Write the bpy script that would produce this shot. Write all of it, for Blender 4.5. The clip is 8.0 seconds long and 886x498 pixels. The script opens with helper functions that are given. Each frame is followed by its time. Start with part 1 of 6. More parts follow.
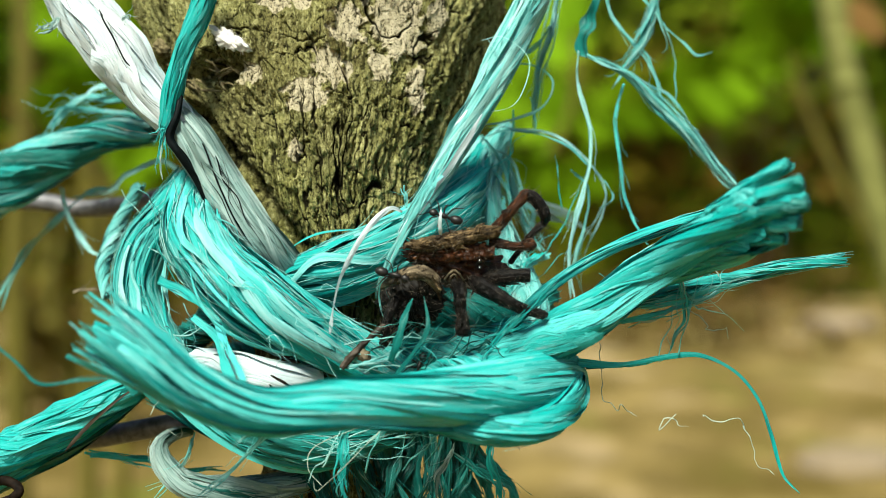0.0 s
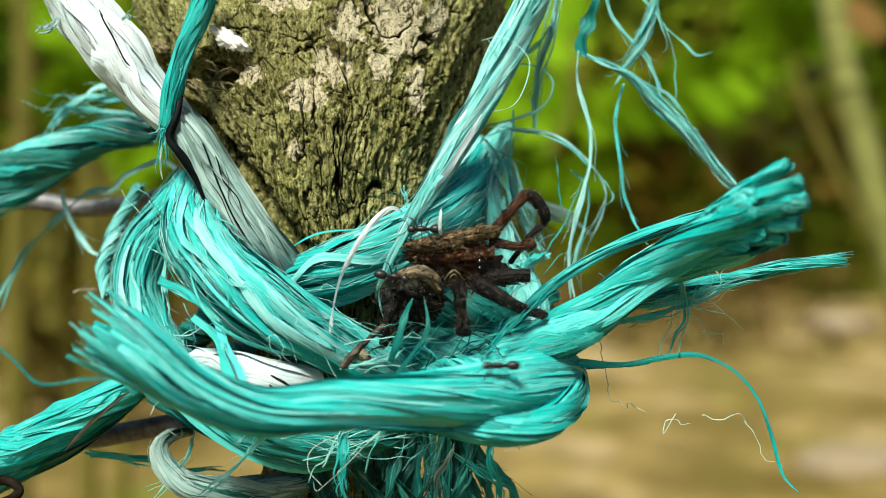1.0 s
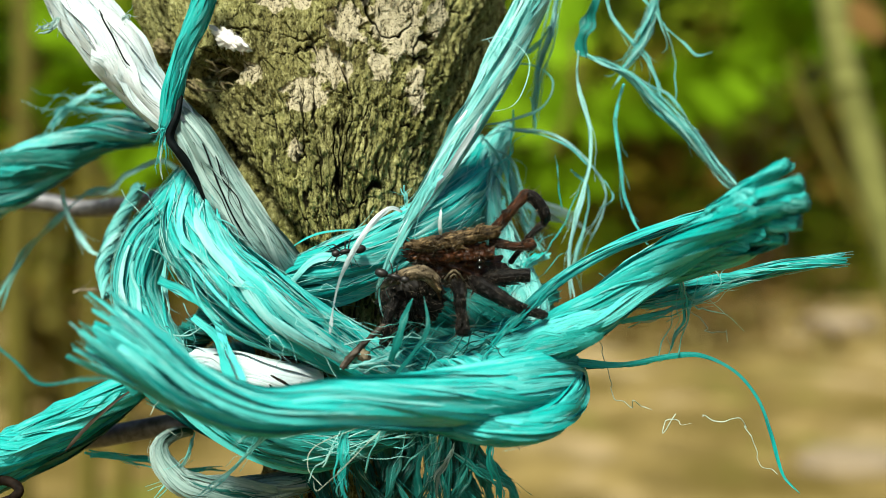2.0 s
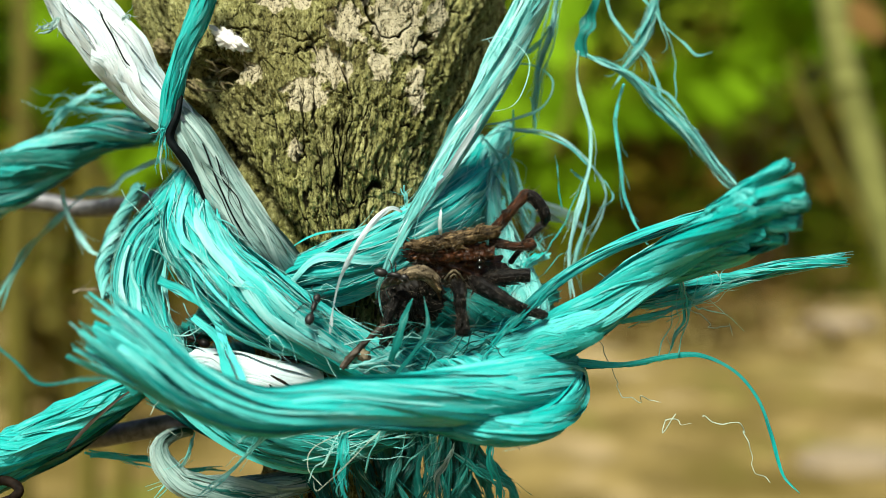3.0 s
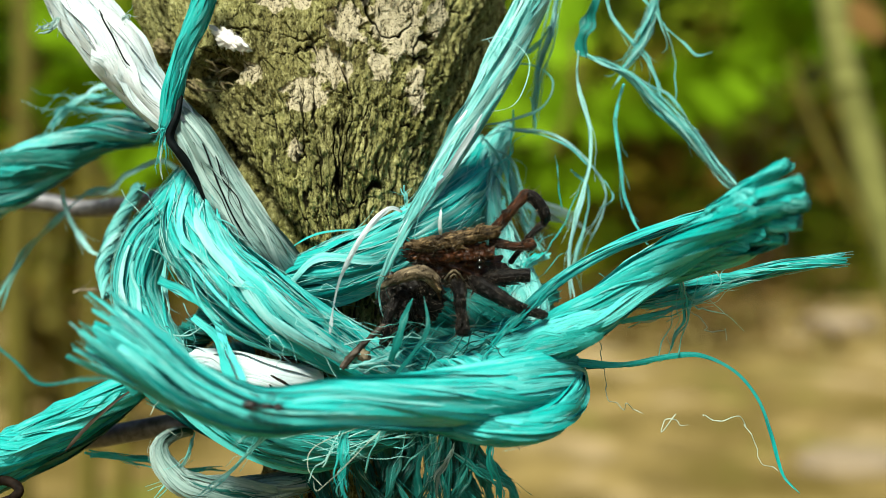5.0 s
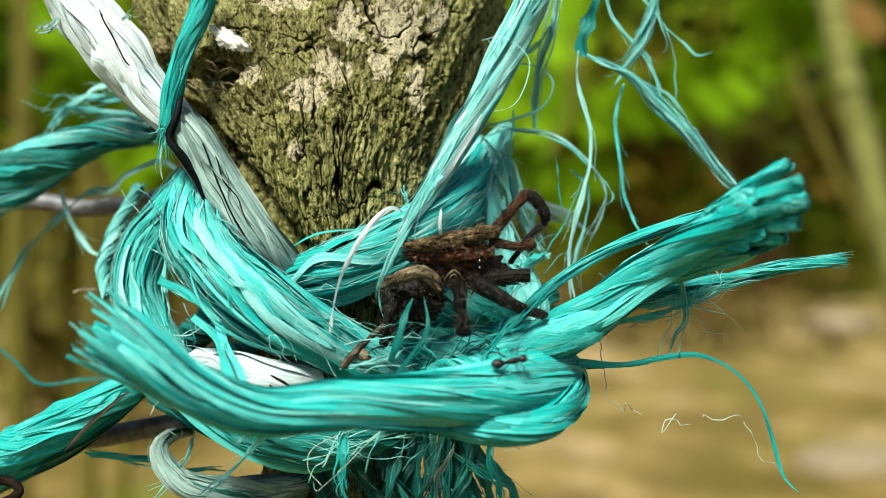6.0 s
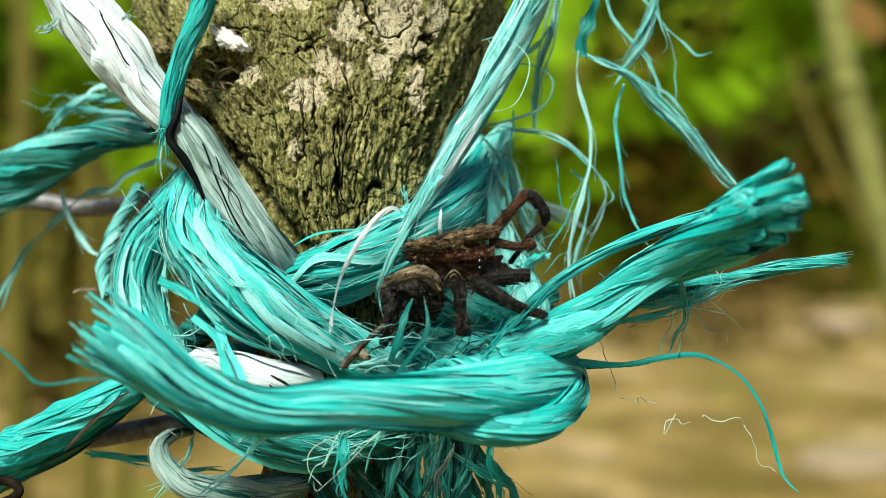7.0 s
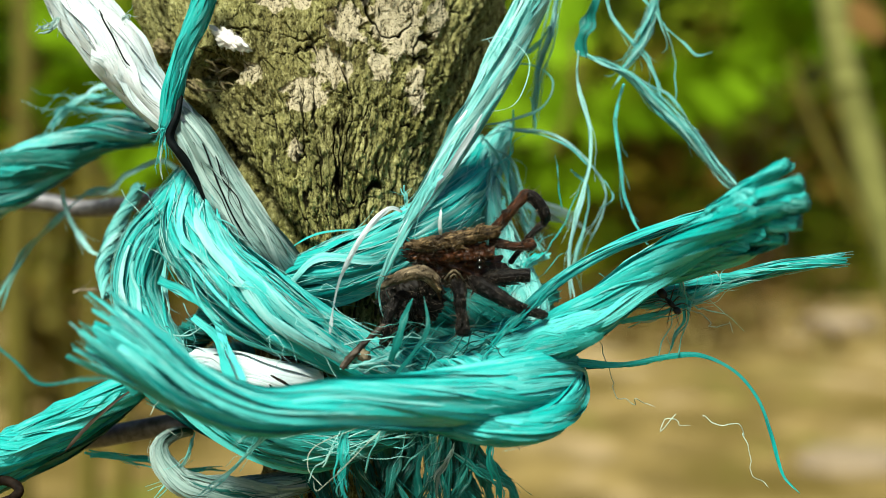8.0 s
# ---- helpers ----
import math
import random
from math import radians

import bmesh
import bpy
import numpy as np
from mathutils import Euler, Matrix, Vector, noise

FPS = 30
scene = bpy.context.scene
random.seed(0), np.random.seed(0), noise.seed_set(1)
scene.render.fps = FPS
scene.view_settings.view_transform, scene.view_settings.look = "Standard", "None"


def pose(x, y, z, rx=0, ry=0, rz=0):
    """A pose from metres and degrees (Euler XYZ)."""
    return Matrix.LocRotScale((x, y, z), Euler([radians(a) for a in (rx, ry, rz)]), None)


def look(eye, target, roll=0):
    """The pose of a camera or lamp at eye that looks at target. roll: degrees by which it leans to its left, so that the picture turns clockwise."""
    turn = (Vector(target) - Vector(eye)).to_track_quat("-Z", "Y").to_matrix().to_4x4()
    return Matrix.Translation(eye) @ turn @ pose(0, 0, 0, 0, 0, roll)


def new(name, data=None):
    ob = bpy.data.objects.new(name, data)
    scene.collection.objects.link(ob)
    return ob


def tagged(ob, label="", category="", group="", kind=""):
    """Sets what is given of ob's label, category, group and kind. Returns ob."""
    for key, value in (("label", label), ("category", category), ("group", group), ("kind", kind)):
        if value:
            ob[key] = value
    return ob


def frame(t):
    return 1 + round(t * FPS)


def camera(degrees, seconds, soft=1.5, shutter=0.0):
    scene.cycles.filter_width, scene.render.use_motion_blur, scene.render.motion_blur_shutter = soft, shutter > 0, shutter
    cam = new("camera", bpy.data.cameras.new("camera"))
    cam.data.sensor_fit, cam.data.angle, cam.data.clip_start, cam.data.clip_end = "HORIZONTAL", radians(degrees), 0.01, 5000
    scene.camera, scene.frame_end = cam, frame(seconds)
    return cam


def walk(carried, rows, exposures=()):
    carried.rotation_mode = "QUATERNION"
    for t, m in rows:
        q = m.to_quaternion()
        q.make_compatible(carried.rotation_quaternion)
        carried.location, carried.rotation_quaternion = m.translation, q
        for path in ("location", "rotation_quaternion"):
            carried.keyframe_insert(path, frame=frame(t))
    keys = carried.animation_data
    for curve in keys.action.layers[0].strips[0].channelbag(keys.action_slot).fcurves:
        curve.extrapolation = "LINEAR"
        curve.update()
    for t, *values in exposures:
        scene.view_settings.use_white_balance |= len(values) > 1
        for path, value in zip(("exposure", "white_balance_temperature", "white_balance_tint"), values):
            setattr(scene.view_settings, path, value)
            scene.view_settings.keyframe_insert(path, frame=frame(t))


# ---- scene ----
# Millimetres about the knot's centre, which stands 0.55 m over the ground: x to the right, y away, z up.
KNOT = Vector((0.0, 0.0, 0.55))
cam = camera(40, 8.0, soft=0.55, shutter=0.5)
cam.data.dof.use_dof = True
cam.data.dof.focus_distance = 0.1632
cam.data.dof.aperture_fstop = 14.0
EYE = look((0, -0.1723, 0.55), (0, 0, 0.55))
walk(cam, [(0.0, EYE), (8.0, EYE)], exposures=[(0.0, 0.9), (8.0, 0.9)])

# ---- world and sun ----
world = bpy.data.worlds.new("sky")
scene.world = world
world.use_nodes = True
wn = world.node_tree
sky = wn.nodes.new("ShaderNodeTexSky")
sky.sky_type, sky.sun_disc = "NISHITA", False
sky.sun_elevation, sky.sun_rotation = radians(51), radians(202)
wn.links.new(sky.outputs[0], wn.nodes["Background"].inputs[0])
wn.nodes["Background"].inputs[1].default_value = 0.05
sun = new("sun", bpy.data.lights.new("sun", "SUN"))
sun.data.energy, sun.data.angle, sun.data.color = 5.0, radians(18), (1.0, 0.99, 0.82)
sun.matrix_world = look((-0.75, -1.85, 2.5), (0, 0, 0))

# ---- materials ----


def material(name):
    m = bpy.data.materials.new(name)
    m.use_nodes = True
    nt = m.node_tree
    return m, nt, nt.nodes["Principled BSDF"]


def node(nt, kind, **sets):
    n = nt.nodes.new("ShaderNode" + kind)
    for key, value in sets.items():
        if key in n.inputs:
            n.inputs[key].default_value = value
        else:
            setattr(n, key, value)
    return n


def ramp(nt, source, *stops):
    r = nt.nodes.new("ShaderNodeValToRGB")
    while len(r.color_ramp.elements) < len(stops):
        r.color_ramp.elements.new(0.5)
    for e, (at, col) in zip(r.color_ramp.elements, stops):
        e.position, e.color = at, (*col, 1) if len(col) == 3 else col
    nt.links.new(source, r.inputs[0])
    return r.outputs[0]


def mix(nt, fac, a, b, blend="MIX"):
    n = nt.nodes.new("ShaderNodeMix")
    n.data_type, n.blend_type = "RGBA", blend
    for sock, value in ((n.inputs[0], fac), (n.inputs[6], a), (n.inputs[7], b)):
        if isinstance(value, bpy.types.NodeSocket):
            nt.links.new(value, sock)
        elif isinstance(value, (int, float)):
            sock.default_value = value
        else:
            sock.default_value = (*value, 1)
    return n.outputs[2]


def noise_at(nt, coord, scale, detail=4.0, stretch=None, rough=0.55):
    if stretch:
        mp = nt.nodes.new("ShaderNodeMapping")
        mp.inputs["Scale"].default_value = stretch
        nt.links.new(coord, mp.inputs[0])
        coord = mp.outputs[0]
    n = node(nt, "TexNoise", Scale=scale, Detail=detail, Roughness=rough)
    nt.links.new(coord, n.inputs["Vector"])
    return n.outputs[0]


def bump(nt, bsdf, height, strength, distance):
    b = node(nt, "Bump", Strength=strength, Distance=distance)
    nt.links.new(height, b.inputs["Height"])
    nt.links.new(b.outputs[0], bsdf.inputs["Normal"])
    return b


def film_material(name, deep, mid, pale, pale_share, dirt=(0.05, 0.05, 0.03), rough=0.46, through_light=0.25, worn=None):
    """Split plastic film: long fibrils, bleached and dirty streaks, some light passing through."""
    worn = worn or [0.62 * c + 0.24 for c in pale]
    m, nt, b = material(name)
    uv = node(nt, "UVMap").outputs[0]
    isl = node(nt, "ObjectInfo").outputs["Random"]
    shift = node(nt, "VectorMath", operation="ADD")
    comb = node(nt, "CombineXYZ")
    mult = node(nt, "Math", operation="MULTIPLY")
    mult.inputs[1].default_value = 37.0
    nt.links.new(isl, mult.inputs[0])
    nt.links.new(mult.outputs[0], comb.inputs[2])
    nt.links.new(uv, shift.inputs[0])
    nt.links.new(comb.outputs[0], shift.inputs[1])
    co = shift.outputs[0]
    fibril = noise_at(nt, co, 1.0, 6.0, (0.09, 3.2, 1.0), 0.72)
    split = noise_at(nt, co, 1.0, 2.0, (0.045, 1.5, 1.0), 0.5)
    torn = noise_at(nt, co, 1.0, 2.0, (0.16, 0.7, 3.0), 0.5)
    streak = noise_at(nt, co, 1.0, 3.0, (0.05, 1.3, 1.0))
    bleach = noise_at(nt, co, 1.0, 5.0, (0.16, 0.9, 1.0), 0.7)
    scuff = noise_at(nt, co, 1.0, 5.0, (0.9, 4.0, 1.0), 0.7)
    patch = noise_at(nt, co, 1.0, 5.0, (0.35, 2.2, 1.0), 0.7)
    body = ramp(nt, isl, (0.0, [0.5 * (a + d) for a, d in zip(deep, mid)]), (0.2, mid), (1.0 - pale_share, mid), (1.0, pale))
    body = mix(nt, ramp(nt, streak, (0.48, (0, 0, 0)), (0.68, (0.7, 0.7, 0.7))), body, pale)
    body = mix(nt, ramp(nt, fibril, (0.37, (0.85, 0.85, 0.85)), (0.44, (0, 0, 0))), body, deep)
    body = mix(nt, ramp(nt, fibril, (0.55, (0, 0, 0)), (0.70, (0.6, 0.6, 0.6))), body, pale)
    body = mix(nt, ramp(nt, bleach, (0.56, (0, 0, 0)), (0.70, (0.6, 0.6, 0.6))), body, worn)
    body = mix(nt, ramp(nt, scuff, (0.63, (0, 0, 0)), (0.72, (0.6, 0.6, 0.6))), body, worn)
    gap = node(nt, "Math", operation="MULTIPLY")
    nt.links.new(ramp(nt, split, (0.478, (0, 0, 0)), (0.496, (1, 1, 1)), (0.504, (1, 1, 1)), (0.522, (0, 0, 0))), gap.inputs[0])
    nt.links.new(ramp(nt, torn, (0.50, (0, 0, 0)), (0.60, (0.85, 0.85, 0.85))), gap.inputs[1])
    body = mix(nt, gap.outputs[0], body, [0.5 * c for c in deep])
    body = mix(nt, ramp(nt, patch, (0.66, (0, 0, 0)), (0.74, (0.6, 0.6, 0.6))), body, dirt)
    nt.links.new(body, b.inputs["Base Color"])
    b.inputs["Roughness"].default_value = rough
    b.inputs["Specular IOR Level"].default_value = 0.28
    bump(nt, b, mix(nt, 0.3, fibril, scuff), 0.8, 0.0004)
    tr = node(nt, "BsdfTranslucent")
    nt.links.new(body, tr.inputs[0])
    mx = node(nt, "MixShader")
    mx.inputs[0].default_value = through_light
    nt.links.new(b.outputs[0], mx.inputs[1])
    nt.links.new(tr.outputs[0], mx.inputs[2])
    nt.links.new(mx.outputs[0], nt.nodes["Material Output"].inputs[0])
    return m


TEAL = film_material("teal_film", (0, 0.1, 0.091), (0.001, 0.4, 0.38), (0.084, 0.592, 0.582), 0.38)
# Dark teal strands, and the shade under and between turns painted as film colour.
TEAL_DARK = film_material("dark_shaded_teal_film", (0, 0.06, 0.051), (0.002, 0.17, 0.15), (0.021, 0.320, 0.288), 0.25)
# Deepest copy of the teal film: shade in and under the knot as colour.
TEAL_SHADE = film_material("shaded_teal_film", (0, 0.03, 0.025), (0.001, 0.085, 0.073), (0.006, 0.188, 0.165), 0.2)
PALE = film_material("pale_teal_film", (0.01, 0.27, 0.255), (0.11, 0.48, 0.465), (0.36, 0.69, 0.68), 0.45)
BLEACHED_TEAL = film_material("bleached_teal_film", (0.01, 0.33, 0.316), (0.09, 0.53, 0.519), (0.336, 0.649, 0.652), 0.35)
TEAL_SUN = film_material("sunlit_teal_film", (0, 0.22, 0.203), (0.006, 0.45, 0.433), (0.158, 0.639, 0.637), 0.4)
WHITE = film_material("bleached_film", (0.035, 0.11, 0.10), (0.23, 0.38, 0.36), (0.48, 0.63, 0.61), 0.45, dirt=(0.08, 0.09, 0.08))
SNOW = film_material("white_film", (0.32, 0.46, 0.50), (0.60, 0.73, 0.77), (0.75, 0.83, 0.87), 0.5, dirt=(0.18, 0.24, 0.25))
RIBBON = film_material("pale_ribbon_film", (0.34, 0.50, 0.52), (0.62, 0.75, 0.79), (0.80, 0.88, 0.91), 0.4)
GREY_FILM = film_material("weathered_film", (0.03, 0.09, 0.08), (0.17, 0.31, 0.29), (0.38, 0.52, 0.50), 0.4, dirt=(0.03, 0.028, 0.02))


def plain(name, dark, light, scale, rough, bump_mm=0.1, metal=0.0, stretch=None, spec=0.25):
    m, nt, b = material(name)
    co = node(nt, "TexCoord").outputs["Object"]
    n1 = noise_at(nt, co, scale, 6.0, stretch)
    n2 = noise_at(nt, co, scale * 0.17, 3.0, stretch)
    c = mix(nt, ramp(nt, n1, (0.3, (0, 0, 0)), (0.7, (1, 1, 1))), dark, light)
    c = mix(nt, ramp(nt, n2, (0.45, (0, 0, 0)), (0.7, (0.6, 0.6, 0.6))), c, [0.5 * (a + d) * 0.8 for a, d in zip(light, dark)])
    nt.links.new(c, b.inputs["Base Color"])
    b.inputs["Roughness"].default_value = rough
    b.inputs["Metallic"].default_value = metal
    b.inputs["Specular IOR Level"].default_value = spec
    bump(nt, b, n1, 0.7, bump_mm / 1000)
    return m


CORD_BLACK = plain("black_film", (0.001, 0.002, 0.002), (0.005, 0.008, 0.009), 900, 0.45, spec=0.06)
WIRE = plain("weathered_zinc", (0.07, 0.07, 0.08), (0.21, 0.21, 0.23), 700, 0.55, 0.08, metal=0.3)
WIRE_DARK = plain("tarnished_wire", (0.05, 0.05, 0.056), (0.17, 0.17, 0.185), 700, 0.5, 0.08, metal=0.5)
SHELL_DARK = plain("dark_cuticle", (0.0006, 0.0005, 0.0004), (0.011, 0.009, 0.007), 2300, 0.6, 0.15, spec=0.15)
SHELL_RED = plain("red_brown_cuticle", (0.003, 0.0011, 0.0006), (0.050, 0.016, 0.005), 1500, 0.4, 0.08, spec=0.25)


def cuticle(name, dark, mid, light, rough, spec):
    """Dried spider skin: torn fibres along the limb, dusty specks."""
    m, nt, b = material(name)
    uv = node(nt, "UVMap").outputs[0]
    co = node(nt, "TexCoord").outputs["Object"]
    fibre_n = noise_at(nt, uv, 1.0, 5.0, (0.5, 3.2, 1.0), 0.7)
    dust = noise_at(nt, co, 2600, 5.0, None, 0.7)
    blotch = noise_at(nt, co, 420, 3.0)
    c = mix(nt, ramp(nt, fibre_n, (0.38, (0, 0, 0)), (0.60, (1, 1, 1))), dark, mid)
    c = mix(nt, ramp(nt, blotch, (0.50, (0, 0, 0)), (0.66, (0.7, 0.7, 0.7))), c, dark)
    c = mix(nt, ramp(nt, fibre_n, (0.58, (0, 0, 0)), (0.70, (0.8, 0.8, 0.8))), c, light)
    c = mix(nt, ramp(nt, dust, (0.60, (0, 0, 0)), (0.70, (0.6, 0.6, 0.6))), c, light)
    nt.links.new(c, b.inputs["Base Color"])
    b.inputs["Roughness"].default_value = rough
    b.inputs["Specular IOR Level"].default_value = spec
    bump(nt, b, mix(nt, 0.4, fibre_n, dust), 1.0, 0.0004)
    return m


LEG_DARK = cuticle("dark_leg_cuticle", (0.0004, 0.0003, 0.0003), (0.005, 0.0035, 0.0025), (0.070, 0.056, 0.041), 0.40, 0.15)
LEG_RED = cuticle("red_leg_cuticle", (0.0015, 0.0006, 0.0004), (0.07, 0.020, 0.004), (0.24, 0.115, 0.036), 0.30, 0.25)
PLATE_TAN = cuticle("tan_plate_cuticle", (0.005, 0.003, 0.0015), (0.13, 0.085, 0.038), (0.46, 0.34, 0.19), 0.5, 0.15)
PLATE_PALE = cuticle("pale_plate_cuticle", (0.022, 0.016, 0.009), (0.22, 0.17, 0.105), (0.50, 0.42, 0.30), 0.5, 0.15)
EYE_GLOSS = plain("glossy_eye", (0.002, 0.002, 0.002), (0.006, 0.005, 0.005), 900, 0.06, 0.0, spec=1.0)
HAIR = plain("grey_brown_hair", (0.06, 0.050, 0.038), (0.24, 0.20, 0.15), 900, 0.6)
HAIR_DARK = plain("dark_hair", (0.006, 0.004, 0.003), (0.04, 0.028, 0.018), 900, 0.6)
TWIG = plain("dry_twig", (0.008, 0.006, 0.004), (0.055, 0.040, 0.027), 600, 0.6, 0.15)
RUST = plain("dark_rust", (0.002, 0.0014, 0.001), (0.014, 0.009, 0.006), 1200, 0.7, 0.15, spec=0.06)
STRAW = plain("dry_straw", (0.04, 0.034, 0.02), (0.19, 0.155, 0.095), 500, 0.6, 0.1)
LINT = plain("white_lint", (0.62, 0.60, 0.57), (0.8, 0.79, 0.77), 900, 0.9, 0.3)
ANT = plain("black_ant_cuticle", (0.003, 0.003, 0.003), (0.014, 0.012, 0.011), 1500, 0.42, 0.02, spec=0.3)
ANT_LEG = plain("dark_ant_leg", (0.006, 0.005, 0.005), (0.025, 0.02, 0.017), 1500, 0.35, 0.02)
SILK = plain("pale_fibre", (0.20, 0.30, 0.26), (0.42, 0.50, 0.43), 500, 0.5)


def bark_material():
    m, nt, b = material("bark")
    co = node(nt, "TexCoord").outputs["Object"]
    fine = noise_at(nt, co, 1500, 9.0, (1, 1, 0.45), 0.72)
    mid = noise_at(nt, co, 260, 6.0, (1, 1, 0.35), 0.6)
    big = noise_at(nt, co, 70, 4.0, (1, 1, 0.6))
    speck = noise_at(nt, co, 4200, 4.0, (1, 1, 0.8), 0.7)
    pale = node(nt, "Attribute", attribute_name="lichen").outputs["Fac"]
    moss = node(nt, "Attribute", attribute_name="moss").outputs["Fac"]
    furrow_shade = node(nt, "Attribute", attribute_name="furrow_shade").outputs["Fac"]
    scale = node(nt, "Attribute", attribute_name="scale").outputs["Fac"]
    c = mix(nt, ramp(nt, mid, (0.36, (0, 0, 0)), (0.60, (1, 1, 1))), (0.085, 0.082, 0.027), (0.255, 0.250, 0.092))
    c = mix(nt, ramp(nt, scale, (0.35, (0, 0, 0)), (0.40, (0.6, 0.6, 0.6)), (0.48, (0, 0, 0)), (0.56, (0.55, 0.55, 0.55)), (0.62, (0, 0, 0))), c, (0.36, 0.345, 0.145))
    c = mix(nt, ramp(nt, big, (0.50, (0, 0, 0)), (0.64, (0.6, 0.6, 0.6))), c, (0.100, 0.076, 0.028))
    streak = noise_at(nt, co, 1000, 5.0, (1, 1, 0.10), 0.65)
    c = mix(nt, ramp(nt, streak, (0.36, (0.75, 0.75, 0.75)), (0.46, (0, 0, 0))), c, (0.040, 0.037, 0.012))
    c = mix(nt, ramp(nt, streak, (0.54, (0, 0, 0)), (0.64, (0.6, 0.6, 0.6))), c, (0.36, 0.35, 0.15))
    c = mix(nt, moss, c, mix(nt, ramp(nt, fine, (0.42, (0, 0, 0)), (0.58, (1, 1, 1))), (0.030, 0.032, 0.006), (0.185, 0.190, 0.042)))
    c = mix(nt, ramp(nt, fine, (0.53, (0, 0, 0)), (0.62, (0.8, 0.8, 0.8))), c, (0.43, 0.42, 0.20))
    ragged = node(nt, "Math", operation="MULTIPLY")
    nt.links.new(pale, ragged.inputs[0])
    nt.links.new(ramp(nt, mid, (0.32, (0.35, 0.35, 0.35)), (0.46, (0.95, 0.95, 0.95))), ragged.inputs[1])
    c = mix(nt, ragged.outputs[0], c, mix(nt, ramp(nt, fine, (0.36, (0, 0, 0)), (0.52, (1, 1, 1))), (0.32, 0.28, 0.16), (0.54, 0.48, 0.335)))
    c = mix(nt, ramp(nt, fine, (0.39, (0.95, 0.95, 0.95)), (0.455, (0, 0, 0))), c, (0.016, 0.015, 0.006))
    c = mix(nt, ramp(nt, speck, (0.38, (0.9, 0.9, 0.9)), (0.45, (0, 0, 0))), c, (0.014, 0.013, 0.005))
    # Near-black along the cracks: shade painted in, over what their depth gives.
    c = mix(nt, ramp(nt, furrow_shade, (0.15, (0, 0, 0)), (0.6, (0.95, 0.95, 0.95))), c, (0.009, 0.008, 0.004))
    nt.links.new(c, b.inputs["Base Color"])
    b.inputs["Roughness"].default_value = 0.9
    b.inputs["Specular IOR Level"].default_value = 0.06
    bump(nt, b, mix(nt, 0.5, fine, speck), 1.0, 0.0006)
    return m


BARK = bark_material()
BARE_WOOD = plain("bare_torn_wood", (0.022, 0.018, 0.008), (0.24, 0.20, 0.105), 1500, 0.85, 0.3, stretch=(1, 1, 0.5), spec=0.08)


def leaf_material(name, dark, light):
    m, nt, b = material(name)
    isl = node(nt, "NewGeometry").outputs["Random Per Island"]
    co = node(nt, "TexCoord").outputs["Object"]
    c = ramp(nt, isl, (0.0, dark), (1.0, light))
    c = mix(nt, ramp(nt, noise_at(nt, co, 30), (0.4, (0, 0, 0)), (0.7, (0.5, 0.5, 0.5))), c, [v * 0.6 for v in dark])
    nt.links.new(c, b.inputs["Base Color"])
    b.inputs["Roughness"].default_value = 0.6
    b.inputs["Specular IOR Level"].default_value = 0.03
    tr = node(nt, "BsdfTranslucent")
    nt.links.new(c, tr.inputs[0])
    mx = node(nt, "MixShader")
    mx.inputs[0].default_value = 0.4
    nt.links.new(b.outputs[0], mx.inputs[1])
    nt.links.new(tr.outputs[0], mx.inputs[2])
    nt.links.new(mx.outputs[0], nt.nodes["Material Output"].inputs[0])
    return m


LEAF = leaf_material("green_leaf", (0.05, 0.135, 0.002), (0.175, 0.37, 0.006))
LEAF_BRIGHT = leaf_material("bright_leaf", (0.13, 0.26, 0.005), (0.23, 0.42, 0.010))
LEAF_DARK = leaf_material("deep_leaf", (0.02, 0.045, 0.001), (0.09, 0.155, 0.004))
LEAF_DRY = leaf_material("dry_leaf", (0.05, 0.030, 0.003), (0.19, 0.115, 0.018))
STEM = plain("sapling_bark", (0.095, 0.100, 0.022), (0.20, 0.205, 0.060), 60, 0.8, 0.5)
STEM_DARK = plain("dark_stem_bark", (0.03, 0.022, 0.012), (0.12, 0.085, 0.045), 60, 0.8, 0.5)


def ground_material():
    m, nt, b = material("leaf_litter")
    co = node(nt, "TexCoord").outputs["Object"]
    big = noise_at(nt, co, 1.9, 4.0, (1.0, 0.6, 1.0))
    mid = noise_at(nt, co, 5.0, 6.0, (1.0, 0.6, 1.0))
    green = noise_at(nt, co, 2.4, 4.0, (1.0, 0.6, 2.0))
    fine = noise_at(nt, co, 60, 6.0)
    c = mix(nt, ramp(nt, mid, (0.35, (0, 0, 0)), (0.65, (1, 1, 1))), (0.065, 0.044, 0.011), (0.24, 0.170, 0.056))
    c = mix(nt, ramp(nt, fine, (0.4, (0, 0, 0)), (0.7, (0.5, 0.5, 0.5))), c, (0.35, 0.27, 0.125))
    c = mix(nt, ramp(nt, big, (0.48, (0, 0, 0)), (0.60, (0.8, 0.8, 0.8))), c, (0.085, 0.062, 0.014))
    c = mix(nt, ramp(nt, big, (0.34, (0.7, 0.7, 0.7)), (0.44, (0, 0, 0))), c, (0.38, 0.285, 0.165))
    c = mix(nt, ramp(nt, green, (0.56, (0, 0, 0)), (0.66, (0.7, 0.7, 0.7))), c, (0.10, 0.125, 0.018))
    nt.links.new(c, b.inputs["Base Color"])
    b.inputs["Roughness"].default_value = 0.95
    b.inputs["Specular IOR Level"].default_value = 0.02
    bump(nt, b, fine, 0.5, 0.01)
    return m


GROUND = ground_material()

# ---- mesh helpers ----


